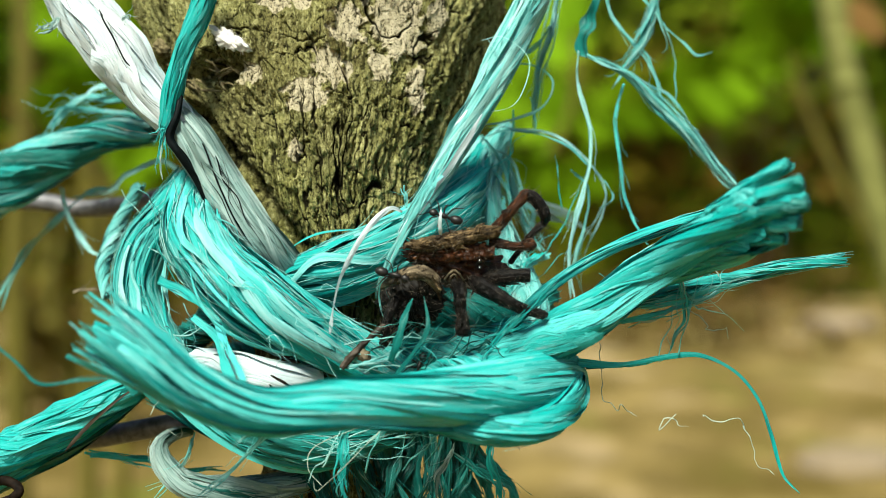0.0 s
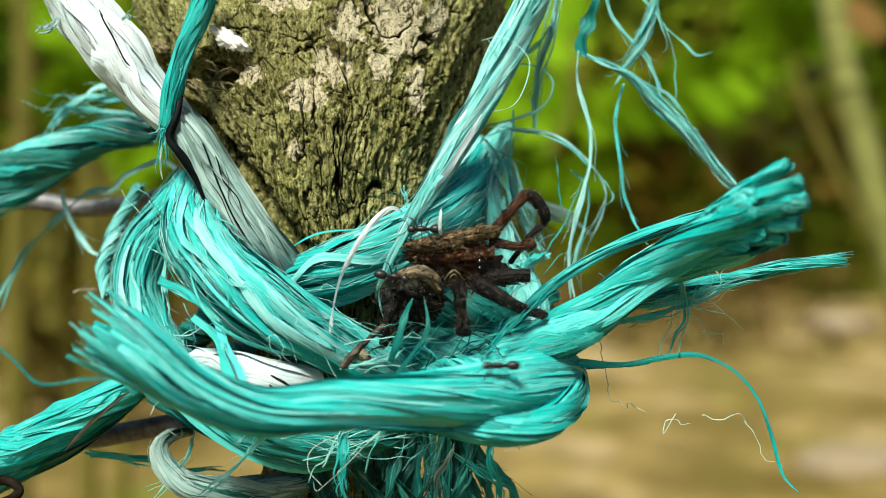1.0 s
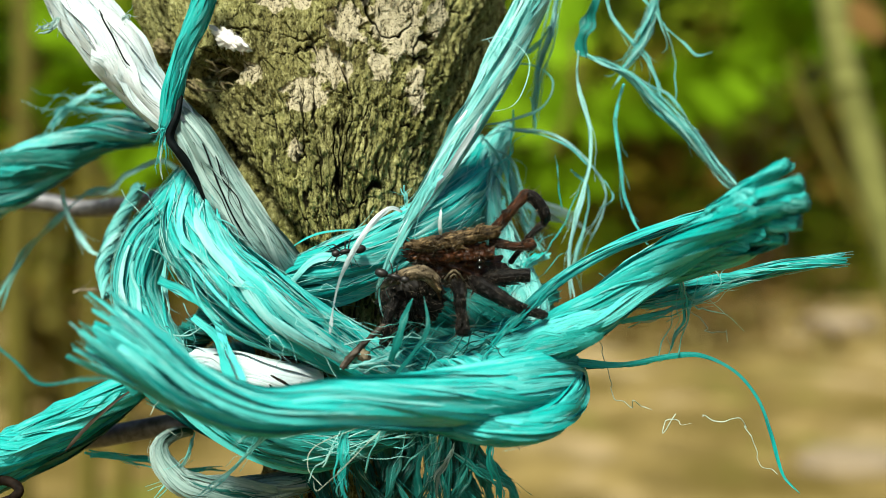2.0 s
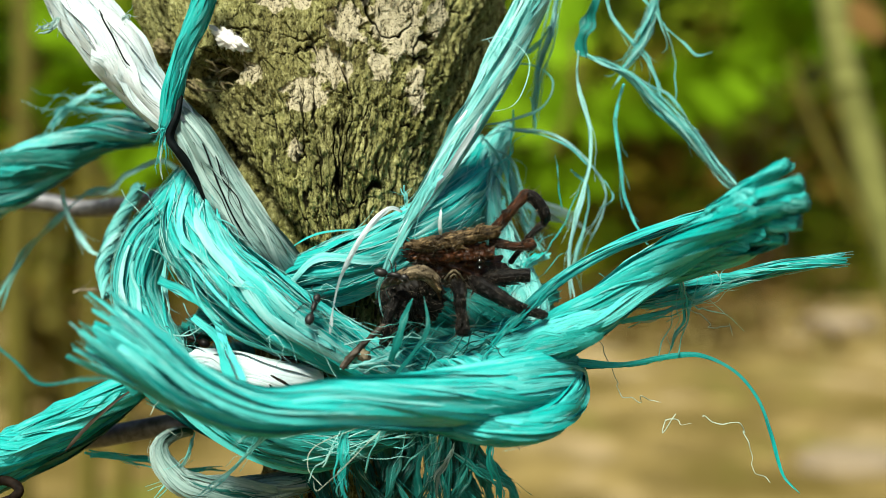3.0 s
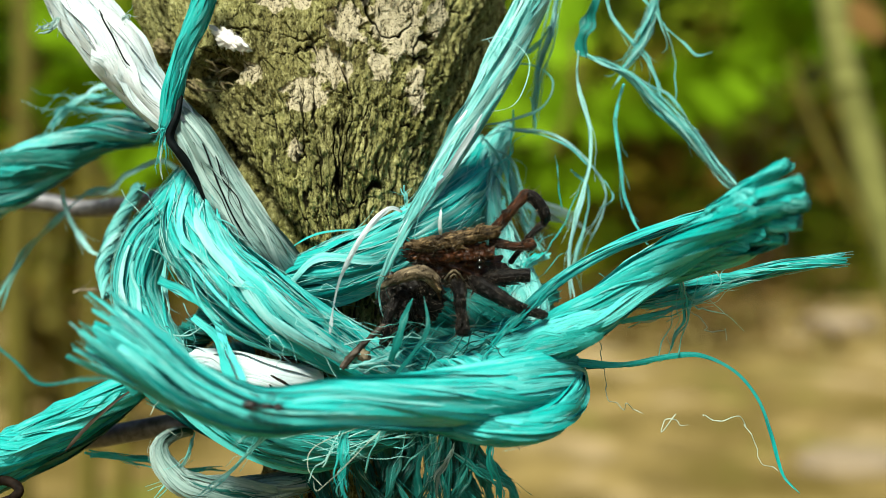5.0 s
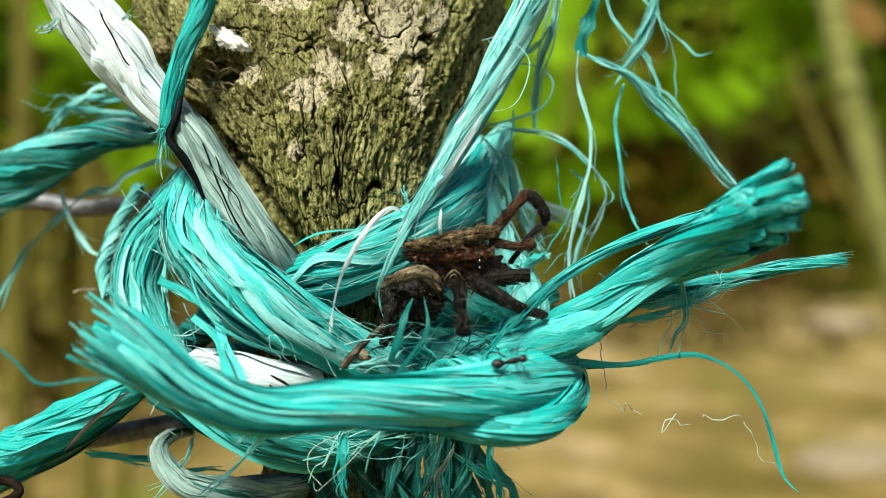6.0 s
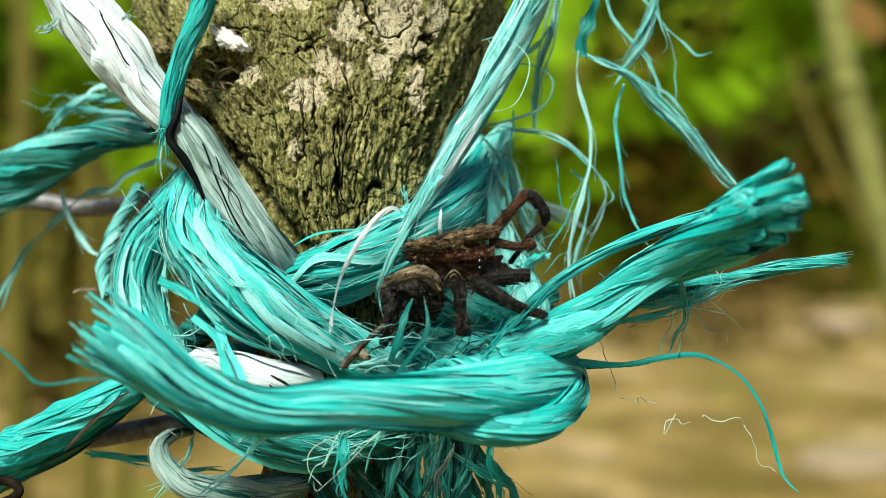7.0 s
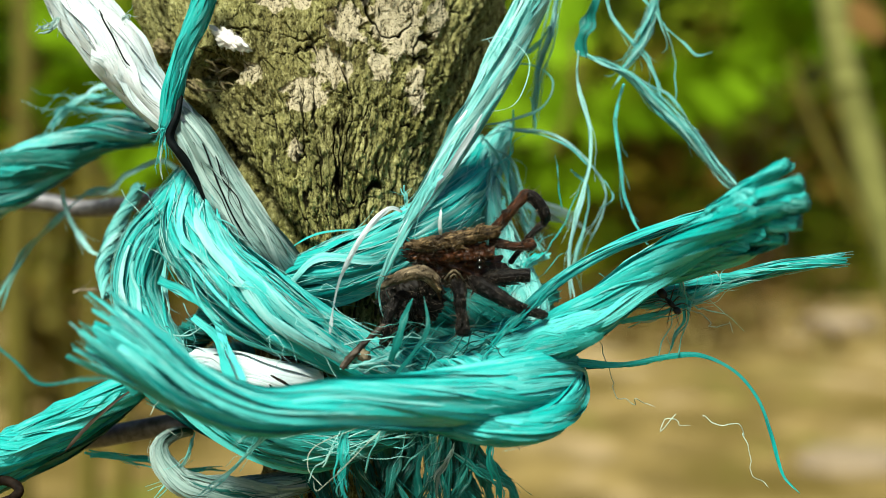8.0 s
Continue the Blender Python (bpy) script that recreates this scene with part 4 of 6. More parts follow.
# Black strips laid on the white film to paint its shaded cracks.
turn([(-53.5, -0.5, 37.5, 3.3), (-48.7, -1.5, 31.1, 3.7), (-45.5, -1.5, 27.1, 3.8), (-42.3, -1.5, 23.1, 3.3), (-37.5, -2.5, 18.1, 2.8)],
     16, 38, mat=CORD_BLACK, parent=white, name="dark_strand", label="thin black strip that paints a shaded crack", width=0.06, flat=0.2, core=0.05, fill=0.99, rough=0.015, twist=0.25, fray=0.22, tip=7.0, hairs=0.0, stray=0.0)
# The same painted cracks on the lower, greyer length.
turn([(-37, -2.5, 17.9, 2.7), (-32.2, -3.6, 11.1, 2.75), (-29.4, -4.6, 7.1, 2.65), (-26.3, -5.6, 3, 2.45), (-23.2, -4.4, -0.8, 2.2)],
     18, 39, mat=CORD_BLACK, parent=white, name="dark_strand", label="thin black strip that paints a shaded crack", width=0.07, flat=0.2, core=0.05, fill=0.99, rough=0.015, twist=0.25, fray=0.16, tip=7.0, hairs=0.0, stray=0.0)

# ---- thin cord ----
cord = thing("thin_cord", "thin dark turquoise cord hanging over the bark", "cord")
turn([(-31.8, -5, 37.4, 1.5), (-33.7, -5, 31.9, 1.4), (-35.7, -5, 26.9, 1.3), (-37, -5, 21.8, 1.3), (-38.1, -4, 16.1, 1.3)], 40, 20, mat=TEAL, parent=cord, width=0.5, twist=0.08, fill=0.8, rough=0.06)
turn([(-36, -5, 21.8, 0.35), (-36.4, -6, 18.2, 0.45), (-37.4, -6, 15.3, 0.55), (-35.7, -6, 12.6, 0.55), (-34.1, -5, 10, 0.5), (-32.2, -4, 5.9, 0.4), (-29.4, -3, 1.7, 0.4)], 8, 21, mat=CORD_BLACK, parent=cord, width=0.45, twist=0.2, name="black_strip", label="black plastic strip")

# ---- fence wires ----


def build_wire(rows, mat, label):
    v, f = limb(rows, 3, 0.04, 20, 80)
    return tagged(mesh_part("fence_wire", v, f, mat), label, "wire", "fence wires")


build_wire([(-139.4, 30, 10.4, 1.5), (-71.8, 30, 8.1, 1.5), (-61.4, 30, 6.7, 1.5), (-50.6, 28, 7.5, 1.5), (-41.8, 26, 9.5, 1.5), (-30.4, 30, 10.4, 1.5)], WIRE, "grey galvanised fence wire behind the rope")
build_wire([(-127, 12, -37.6, 1.4), (-67.3, 8, -30.1, 1.3), (-52.5, 6, -27.9, 1.5), (-36.7, 2, -24.6, 1.5), (-26.5, 4, -22.4, 1.5)], WIRE_DARK, "dark tarnished fence wire under the rope")

# ---- dead spider ----
spider = thing("dead_spider", "dried dark-brown dead spider lying in the knot", "spider")


def unit(v):
    return v / (np.linalg.norm(v) + 1e-9)


def fur(v, seed, count, mat, length=(0.5, 1.6), parent=spider):
    """Bent hairs that stand off a body's surface."""
    rng = np.random.default_rng(seed)
    s = Soup()
    for i in rng.integers(0, len(v), count):
        near = v[((v - v[i]) ** 2).sum(axis=1) < 1.2]
        out = unit(unit(v[i] - near.mean(axis=0)) + rng.normal(0, 0.35, 3))
        ln = rng.uniform(*length)
        bend = rng.normal(0, 0.4, 3)
        t = np.linspace(0, 1, 6)[:, None]
        s.tube(v[i] + out * (t * ln) + bend * (t ** 2 * ln), np.linspace(0.022, 0.008, 6), 4)
    tagged(s.out("hair", mat, parent), "fine stiff hairs", kind="stuff")


def flakes(rows, seed, count, mat, size=(0.5, 1.6)):
    """Ragged shards of dried skin that lie along a body."""
    rng = np.random.default_rng(seed)
    path, _ = spline(rows, 60)
    t, n, b = frames_along(path[:, :3])
    s = Soup()
    for k in range(count):
        i = rng.integers(2, 58)
        th = rng.normal(0, 1.0)
        er = n[i] * math.cos(th) + b[i] * math.sin(th)
        et = unit(b[i] * math.cos(th) - n[i] * math.sin(th) + rng.normal(0, 0.3, 3))
        d = unit(t[i] * rng.choice([-1, 1]) + rng.normal(0, 0.35, 3) + er * rng.uniform(-0.1, 0.35))
        ln = rng.uniform(*size)
        q = np.linspace(0, 1, 6)
        p = path[i, :3] + er * path[i, 3] * 0.95 + d * (q * ln)[:, None] + rng.normal(0, 0.12, (6, 3)) * q[:, None]
        w = ln * rng.uniform(0.08, 0.25) * np.array([0.7, 1, 0.8, 0.75, 0.4, 0.08]) * rng.uniform(0.7, 1.3, 6)
        s.ribbon(p, w, np.maximum(w * 0.2, 0.03), np.repeat(et[None], 6, 0), np.repeat(er[None], 6, 0), rng.uniform(0, 50))
    tagged(s.out("skin_shard", mat, spider), "ragged shards of dried skin", kind="stuff")


def shell(name, rows, mat, seed, rough=0.10, label="", grit=0.12, hairs=90):
    v, f = limb(rows, seed, rough, 30, 110, grit)
    _, length = spline(rows, 110)
    S, A = np.meshgrid(np.linspace(0, length, 110), np.linspace(0, 4.0, 30), indexing="ij")
    uvs = np.stack([S.ravel() + 9.0 * seed, A.ravel()], axis=1)
    if hairs:
        fur(v, seed, hairs, HAIR_DARK, (0.3, 1.1))
        fur(v, seed + 60, int(hairs * 0.8), HAIR, (0.25, 0.8))
    if name == "leg":
        flakes(rows, seed + 80, 26, LEG_DARK, (0.3, 1.0))
    return mesh_part(name, v, f, mat, spider, label, uvs)


v, f = lump((1.6, -10.5, -2.3), (6.2, 3.6, 2.8), (0, 8, 0), 1, 0.6, 0.6, 60, 40, 0.2)
mesh_part("carapace", v, f, SHELL_RED, spider)
fur(v, 31, 300, HAIR_DARK, (0.5, 1.6))
fur(v, 35, 120, HAIR, (0.4, 1.2))
v, f = lump((-4.4, -9.8, -6.8), (3.9, 3.2, 3.7), (0, -10, 0), 2, 0.6, 0.6, 60, 40, 0.22)
mesh_part("abdomen", v, f, SHELL_DARK, spider)
fur(v, 32, 900, HAIR, (0.25, 0.9))
fur(v, 36, 400, HAIR_DARK, (0.3, 1.0))
BACK = [(-5.8, -12.5, 0.7, 0.08), (-4.6, -13.5, 0.7, 0.35), (-3.4, -14, 0.4, 0.80), (-0.7, -15, 0.8, 1.05), (2.6, -15, 1.5, 1.05), (5.4, -15, 2.1, 0.95), (7.0, -15, 2.3, 0.75), (7.4, -15, 2.4, 0.20)]
shell("back_plate", BACK, PLATE_TAN, 3, 0.28, "tan dried back plate", 0.22, 150)
flakes(BACK, 41, 80, PLATE_TAN, (0.6, 1.9))
UNDER = [(-4.4, -13, -0.8, 0.70), (-1.8, -13.5, -0.8, 1.10), (1.2, -14, -0.7, 1.30), (4.5, -14, -0.4, 1.30), (6.7, -14, -0.5, 0.90)]
shell("side_plate", UNDER, LEG_RED, 14, 0.35, "red-brown torn side plate", 0.3, 90)
flakes(UNDER, 42, 60, LEG_RED, (0.6, 1.7))
HUMP = [(-8.3, -13, -5.3, 0.12), (-7.3, -14.5, -4.5, 0.55), (-5.7, -15.5, -3.7, 0.80), (-3.6, -16, -3.0, 0.95), (-1.9, -16, -3.4, 0.90), (-0.9, -15, -4.5, 0.75), (-0.5, -14, -5.7, 0.25)]
shell("abdomen_plate", HUMP, PLATE_PALE, 4, 0.2, "pale dried abdomen plate", 0.14, 50)
flakes(HUMP, 43, 24, PLATE_TAN, (0.6, 1.5))
flakes([(-6.2, -13, -5.1, 1), (-4.7, -13, -7, 1.5), (-5.1, -13, -9.2, 1.2), (-7, -13, -11.8, 0.6)], 44, 90, LEG_DARK)
shell("leg", [(6.1, -12.5, 2.2, 0.60), (7.1, -13.5, 2.9, 0.74), (8.2, -14.5, 4.2, 0.72), (9.3, -15, 5.5, 0.68), (10.2, -15, 6.5, 0.72), (10.8, -15, 7.0, 0.80), (11.4, -15, 6.9, 0.40)], LEG_RED, 5)
shell("leg", [(10.5, -15, 7.1, 0.50), (11.2, -15, 6.9, 0.86), (12.1, -15, 6.2, 0.84), (12.9, -15, 5.2, 0.80), (13.2, -15, 4.2, 0.74), (13.1, -14.5, 3.4, 0.50), (12.5, -14.5, 2.9, 0.48), (11.7, -14.5, 2.1, 0.46), (11.0, -14, 1.2, 0.50), (10.2, -13.5, 0.1, 0.40), (8.8, -12.5, -1.8, 0.36)], LEG_DARK, 6)
shell("leg", [(6.5, -13.5, 1.0, 0.75), (7.5, -14.5, 0.7, 0.66), (8.9, -15, 0.4, 0.58), (10.4, -15, 0.4, 0.62), (11.2, -15, 0.6, 0.82), (11.8, -15, 0.8, 0.70), (12.0, -15, 0.9, 0.20)], LEG_RED, 7)
shell("leg", [(5.6, -13, -4.0, 1.00), (7.2, -14, -3.7, 1.10), (8.8, -15, -3.5, 1.00), (9.9, -15, -3.4, 0.86), (10.7, -15, -3.4, 0.92), (11.2, -15, -3.4, 0.86), (11.3, -15, -3.4, 0.50)], LEG_DARK, 8)
shell("leg", [(3.8, -14, -4.1, 0.80), (4.8, -15, -4.7, 1.15), (6.1, -15.5, -5.4, 1.10), (7.4, -16, -6.2, 0.98), (9.3, -16, -7.3, 0.80), (11.2, -15.5, -8.0, 0.68), (13.0, -15, -8.6, 0.62), (13.3, -15, -8.8, 0.40)], LEG_DARK, 9)
shell("leg", [(1.6, -15, -4.2, 0.70), (2.1, -16, -5.2, 0.95), (2.2, -16.5, -6.6, 0.84), (2.3, -16.5, -7.9, 0.72), (2.5, -16.5, -9.2, 0.78), (2.5, -16.5, -10.2, 1.00), (2.6, -16.5, -10.9, 0.95), (2.6, -16.5, -11.2, 0.50)], LEG_DARK, 10)
shell("leg", [(-6.2, -13.5, -6.6, 0.80), (-6.9, -14, -8.2, 0.70), (-7.3, -14, -9.8, 0.62), (-7.5, -14, -11.2, 0.62), (-7.7, -13.5, -12.3, 0.68), (-7.9, -13, -12.7, 0.40)], LEG_DARK, 11)
for k, (ex, ez) in enumerate(((4.7, -1.6), (4.75, -2.4))):
    v, f = lump((ex, -15.6, ez), (0.26, 0.26, 0.26), (0, 0, 0), k, 0.03, 1.0, 16, 12)
    mesh_part("eye", v, f, EYE_GLOSS, spider, "glossy black eye")
shell("fang", [(0.2, -17, -3.9, 0.1), (0.8, -18, -3.1, 0.14), (1.4, -18, -2.7, 0.14), (2, -18, -3.1, 0.12), (2.7, -17, -4.0, 0.1)], PLATE_PALE, 12, 0.1, "pale curved mouthpart", 0.1, 0)
shell("fang", [(0.8, -17, -4.2, 0.1), (1.1, -18, -3.4, 0.12), (1.6, -18, -3.3, 0.1), (1.9, -17, -4.0, 0.1)], PLATE_PALE, 13, 0.1, "pale curved mouthpart", 0.1, 0)
for k, rows in enumerate(([(3.5, -15, -4.4, 0.14), (3.9, -16, -5.2, 0.16), (3.6, -16, -6.0, 0.1)], [(-0.6, -15.5, -3.6, 0.12), (-0.2, -16.5, -4.8, 0.15), (0.3, -16, -5.6, 0.1)])):
    shell("palp", rows, LEG_DARK, 15 + k, 0.1, "", 0.1, 20)

# ---- twig ----
v, f = limb([(-13.1, -16, -15.3, 0.4), (-11.6, -15.5, -13.6, 0.5), (-9.8, -15, -11.8, 0.4), (-6.9, -14, -9.3, 0.4)], 12, 0.3, 20, 70, 0.4)
tagged(mesh_part("dry_twig", v, f, TWIG), "thin dry brown twig stuck in the rope", "twig")
v, f = lump((-10.2, -15, -13.8), (1.3, 0.7, 1.0), (0, 30, 0), 9, 0.6, 1.0, 30, 20, 0.3)
tagged(mesh_part("husk", v, f, STRAW), "small dry straw-coloured husk on the rope", "husk")

# ---- the overgrown clearing behind ----


def build_bank():
    n, m = 160, 40
    x = np.linspace(-36, 36, n)
    k = np.linspace(0, 1, m)
    X, K = np.meshgrid(x, k)
    p = np.stack([X.ravel(), 14.0 + 9.0 * K.ravel() + 0.3 * np.sin(X.ravel() * 0.9), 8.0 * K.ravel() ** 1.3 - 0.03], axis=1)
    p[:, 2] += (fbm(p * 1.1, 4, 61) - 0.5) * 0.5 * K.ravel()
    p[:, 1] += (fbm(p * 0.8, 3, 62) - 0.5) * 1.0
    faces = [[i * n + j, i * n + j + 1, (i + 1) * n + j + 1, (i + 1) * n + j] for i in range(m - 1) for j in range(n - 1)]
    return tagged(mesh_part("earth_bank", p, faces, BANK, mm=False), "dark brown earth bank under the bushes", "bank", kind="structure")


LEAF_OLIVE = leaf_material("olive_leaf", (0.06, 0.056, 0.003), (0.20, 0.165, 0.013))
STEM_OLIVE = plain("olive_stem_bark", (0.058, 0.052, 0.005), (0.13, 0.110, 0.013), 60, 0.8, 0.5)
LEAF_LITTER = leaf_material("brown_litter", (0.11, 0.068, 0.017), (0.29, 0.19, 0.065))
BANK = plain("bank_soil", (0.070, 0.056, 0.004), (0.08, 0.145, 0.004), 0.8, 0.95, 20, spec=0.05)
build_bank()


def blade(soup, base, along, side, up, length, half, droop=0.25, steps=6):
    """One pointed leaf with a fold along its midrib, as a closed thin body."""
    t = np.linspace(0, 1, steps)
    w = half * np.sin(math.pi * np.clip(t * 0.93 + 0.05, 0, 1)) ** 0.8 + 0.0004
    mid = base + along * (t * length)[:, None] - up * (droop * length * t ** 2)[:, None]
    soup.ribbon(mid, w, np.maximum(w * 0.05, 0.0004), np.repeat(side[None], steps, 0), np.repeat(up[None], steps, 0))


def build_bush(at, breadth, height, leaves, size, mat, seed, label, stems=6, stem_mat=None):
    rng = np.random.default_rng(seed)
    bush = thing("bush", label, "bush", "bushes behind the post", at=at)
    for i in range(stems):
        a = rng.uniform(0, 2 * math.pi)
        top = np.array([math.cos(a) * breadth * 0.6, math.sin(a) * breadth * 0.4, height * rng.uniform(0.6, 0.95)])
        rows = [(0.05 * math.cos(a), 0.05 * math.sin(a), -0.05, 0.016), (*(top * (0.35, 0.35, 0.5)), 0.012), (*top, 0.005)]
        v, f = limb(rows, seed + i, 0.1, 8, 14)
        mesh_part("stem", v, f, stem_mat or STEM_DARK, bush, mm=False)
    s = Soup()
    clumps = rng.normal(0, 1, (26, 3)) * (breadth * 0.45, breadth * 0.3, height * 0.24) + (0, 0, height * 0.55)
    for i in range(int(leaves * 0.8)):
        c = clumps[rng.integers(len(clumps))] + rng.normal(0, 1, 3) * (breadth * 0.13, breadth * 0.13, height * 0.09)
        c[2] = max(c[2], 0.05)
        d = unit(np.array([rng.normal(), rng.normal(), rng.normal() * 0.5 + 0.1]))
        side = unit(np.cross(d, (0.1, 0.2, 1)) + rng.normal(0, 0.25, 3))
        up = unit(np.cross(side, d))
        blade(s, c, d, side, up, size * rng.uniform(0.6, 1.3), size * rng.uniform(0.16, 0.3), steps=4)
    s.out("foliage", mat, bush, mm=False)
    return bush


build_bush((-4.4, 14.6, 0.3), 4.4, 6.0, 1500, 0.4, LEAF, 71, "green leafy bush on the bank")
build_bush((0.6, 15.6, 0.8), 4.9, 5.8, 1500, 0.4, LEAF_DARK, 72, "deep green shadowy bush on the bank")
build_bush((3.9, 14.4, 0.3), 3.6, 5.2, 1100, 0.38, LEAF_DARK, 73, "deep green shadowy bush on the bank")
build_bush((7.5, 15.4, 0.8), 4.6, 6.0, 1300, 0.4, LEAF, 74, "green leafy bush on the bank")
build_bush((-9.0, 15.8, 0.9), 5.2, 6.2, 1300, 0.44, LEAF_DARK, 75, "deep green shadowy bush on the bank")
build_bush((3.4, 12.8, 0.0), 2.0, 2.7, 500, 0.34, LEAF_DRY, 76, "dry brown shrub in front of the bank", 5)
build_bush((1.3, 12.8, 0.0), 1.9, 2.0, 480, 0.3, LEAF_OLIVE, 78, "olive green shrub in front of the bank", 5)
build_bush((-3.8, 12.8, 0.0), 1.9, 2.5, 450, 0.34, LEAF_DRY, 77, "dry brown shrub in front of the bank", 5)
for i, (bx, by, bw, bh) in enumerate(((-1.05, 3.4, 0.35, 0.55), (-1.45, 4.2, 0.5, 0.8), (-0.75, 4.6, 0.45, 0.6), (-2.1, 5.2, 0.6, 0.9))):
    build_bush((bx, by, 0.0), bw, bh, 420, 0.09, (LEAF_DRY, LEAF_OLIVE)[i % 2], 90 + i, "low brown and olive brush on the ground", 4, STEM_OLIVE)

for i, (bx, by, bw, bh) in enumerate(((1.4, 6.6, 0.8, 0.30), (1.9, 9.0, 1.1, 0.42), (2.2, 10.2, 1.0, 0.42), (0.9, 8.4, 0.9, 0.36), (2.9, 11.0, 1.3, 0.5), (1.4, 11.2, 1.2, 0.5))):
    build_bush((bx, by, 0.0), bw, bh, 260, 0.11, (LEAF_LITTER, LEAF_DRY)[i % 3 == 2], 120 + i, "low tangle of dry brown stalks and leaves", 3, STEM_OLIVE)


def build_leafy_plant(seed, label, stem_rows, leaf_rows):
    rng = np.random.default_rng(seed)
    plant = thing("broad_leaf_plant", label, "plant")
    v, f = limb(stem_rows, seed, 0.08, 10, 30)
    mesh_part("stem", v, f, STEM_OLIVE, plant)
    for a, b, half in leaf_rows:
        a, b = np.array(a), np.array(b)
        d = unit(b - a)
        side = unit(np.cross(d, (0.0, 1.0, 0.35)))
        up = unit(np.cross(side, d))
        length = np.linalg.norm(b - a)
        s = Soup()
        blade(s, a, d, side, up, length, half * 0.08, 0.06, 6)
        for i in range(26):
            q = (i // 2 + 0.7) / 13.5
            reach = half * 1.25 * math.sin(math.pi * min(1, 0.16 + 0.8 * q)) ** 0.7 * rng.uniform(0.75, 1.2)
            way = unit(side * (1 if i % 2 else -1) + d * rng.uniform(0.3, 0.7) + up * rng.normal(0, 0.25))
            base = a + d * (q * length) - up * (0.06 * length * q * q)
            blade(s, base, way, unit(np.cross(way, up)), up, reach, max(length / 30, reach * 0.22), 0.15, 5)
        s.out("leaf", LEAF_BRIGHT, plant)
    return plant


build_leafy_plant(81, "bright green broad-leaved plant out of focus", [(-41.8, 900, -577, 7), (-31.9, 900, -128.9, 6), (56.7, 880, 20, 4.9), (108.3, 860, 115.5, 3.8), (113.1, 860, 182.6, 2.4)], [
    ((108.3, 860, 105.9), (279.2, 820, 159.4), 32), ((108.3, 860, 91.5), (37.8, 900, 159.8), 30), ((107, 870, 68.2), (45.6, 850, 52.7), 26),
    ((108.3, 860, 153.9), (87.6, 900, 249.4), 30), ((192.7, 850, 138.1), (271.8, 900, 144.9), 26), ((104.5, 870, 53.7), (150.1, 900, 74.7), 24), ((105.5, 880, 20), (82.6, 900, 70.2), 26)])
build_leafy_plant(82, "bright green broad-leaved plant out of focus", [(639.8, 1300, -655.6, 9.6), (612.5, 1300, -177.1, 8.2), (489.5, 1300, 62.2, 6.8), (427.9, 1300, 198.9, 4.8), (407.4, 1300, 274.1, 3.4)], [
    ((414.3, 1300, 226.3), (367.2, 1250, 317.6), 40), ((414.3, 1300, 260.5), (486, 1250, 271.4), 40)])
build_leafy_plant(83, "bright green broad-leaved plant out of focus", [(-430.2, 1500, -667, 10.9), (-445.7, 1500, -123.5, 9.3), (-461.2, 1500, 109.5, 7.8), (-484.5, 1500, 295.8, 4.7)], [
    ((-461.2, 1500, 163.8), (-530.3, 1450, 234.3), 50), ((-469, 1500, 218.2), (-379.6, 1450, 287), 50), ((-480.6, 1500, 272.5), (-562.2, 1500, 357.9), 50), ((-453.5, 1500, 86.2), (-399.1, 1500, 148.3), 40)])


def build_sapling(rows, mat, label):
    sapling = thing("sapling", label, "sapling", "saplings behind the post")
    v, f = limb(rows, 91, 0.10, 14, 40)
    mesh_part("stem", v, f, mat, sapling)
    for k in (-3, -2):
        x, y, z, r = rows[k]
        v, f = lump((x, y, z), (r * 1.12, r * 1.12, r * 0.9), (0, 0, 0), 7 + k, 0.2, 0.1, 16, 10)
        mesh_part("node", v, f, mat, sapling)
    return sapling


LEAF_TAN = leaf_material("tan_dry_leaf", (0.18, 0.10, 0.03), (0.26, 0.15, 0.05))
pale_sapling = build_sapling([(505.8, 900, -626.8, 13.9), (426.2, 900, -138.9, 13.4), (387.3, 900, 20.4, 12.9), (371.4, 900, 85.1, 13.9), (356.5, 900, 144.9, 12.4), (344, 900, 209.6, 12.4), (326.6, 900, 319.1, 11)], STEM, "pale tan sapling stem out of focus")
dry = Soup()
blade(dry, np.array((342.0, 895, 218.0)), unit(np.array((0.75, -0.1, -0.5))), unit(np.array((0.5, 0.2, 0.75))), np.array((0.0, -1.0, 0.0)), 60.0, 17.0, 0.1, 9)
dry.out("leaf", LEAF_TAN, pale_sapling, "tan dried leaf")
build_sapling([(-577.7, 1500, -667, 17.1), (-585.5, 1500, -45.8, 17.1), (-573.8, 1500, 187.1, 15.5), (-577.7, 1500, 458.9, 14)], STEM_OLIVE, "olive sapling stem out of focus")
build_sapling([(-610, 1900, -682.2, 15.4), (-595.6, 1900, -56.8, 14.4), (-610, 1900, 231.9, 13.5), (-590.8, 1900, 568.6, 11.5)], STEM_OLIVE, "dark sapling stem out of focus")

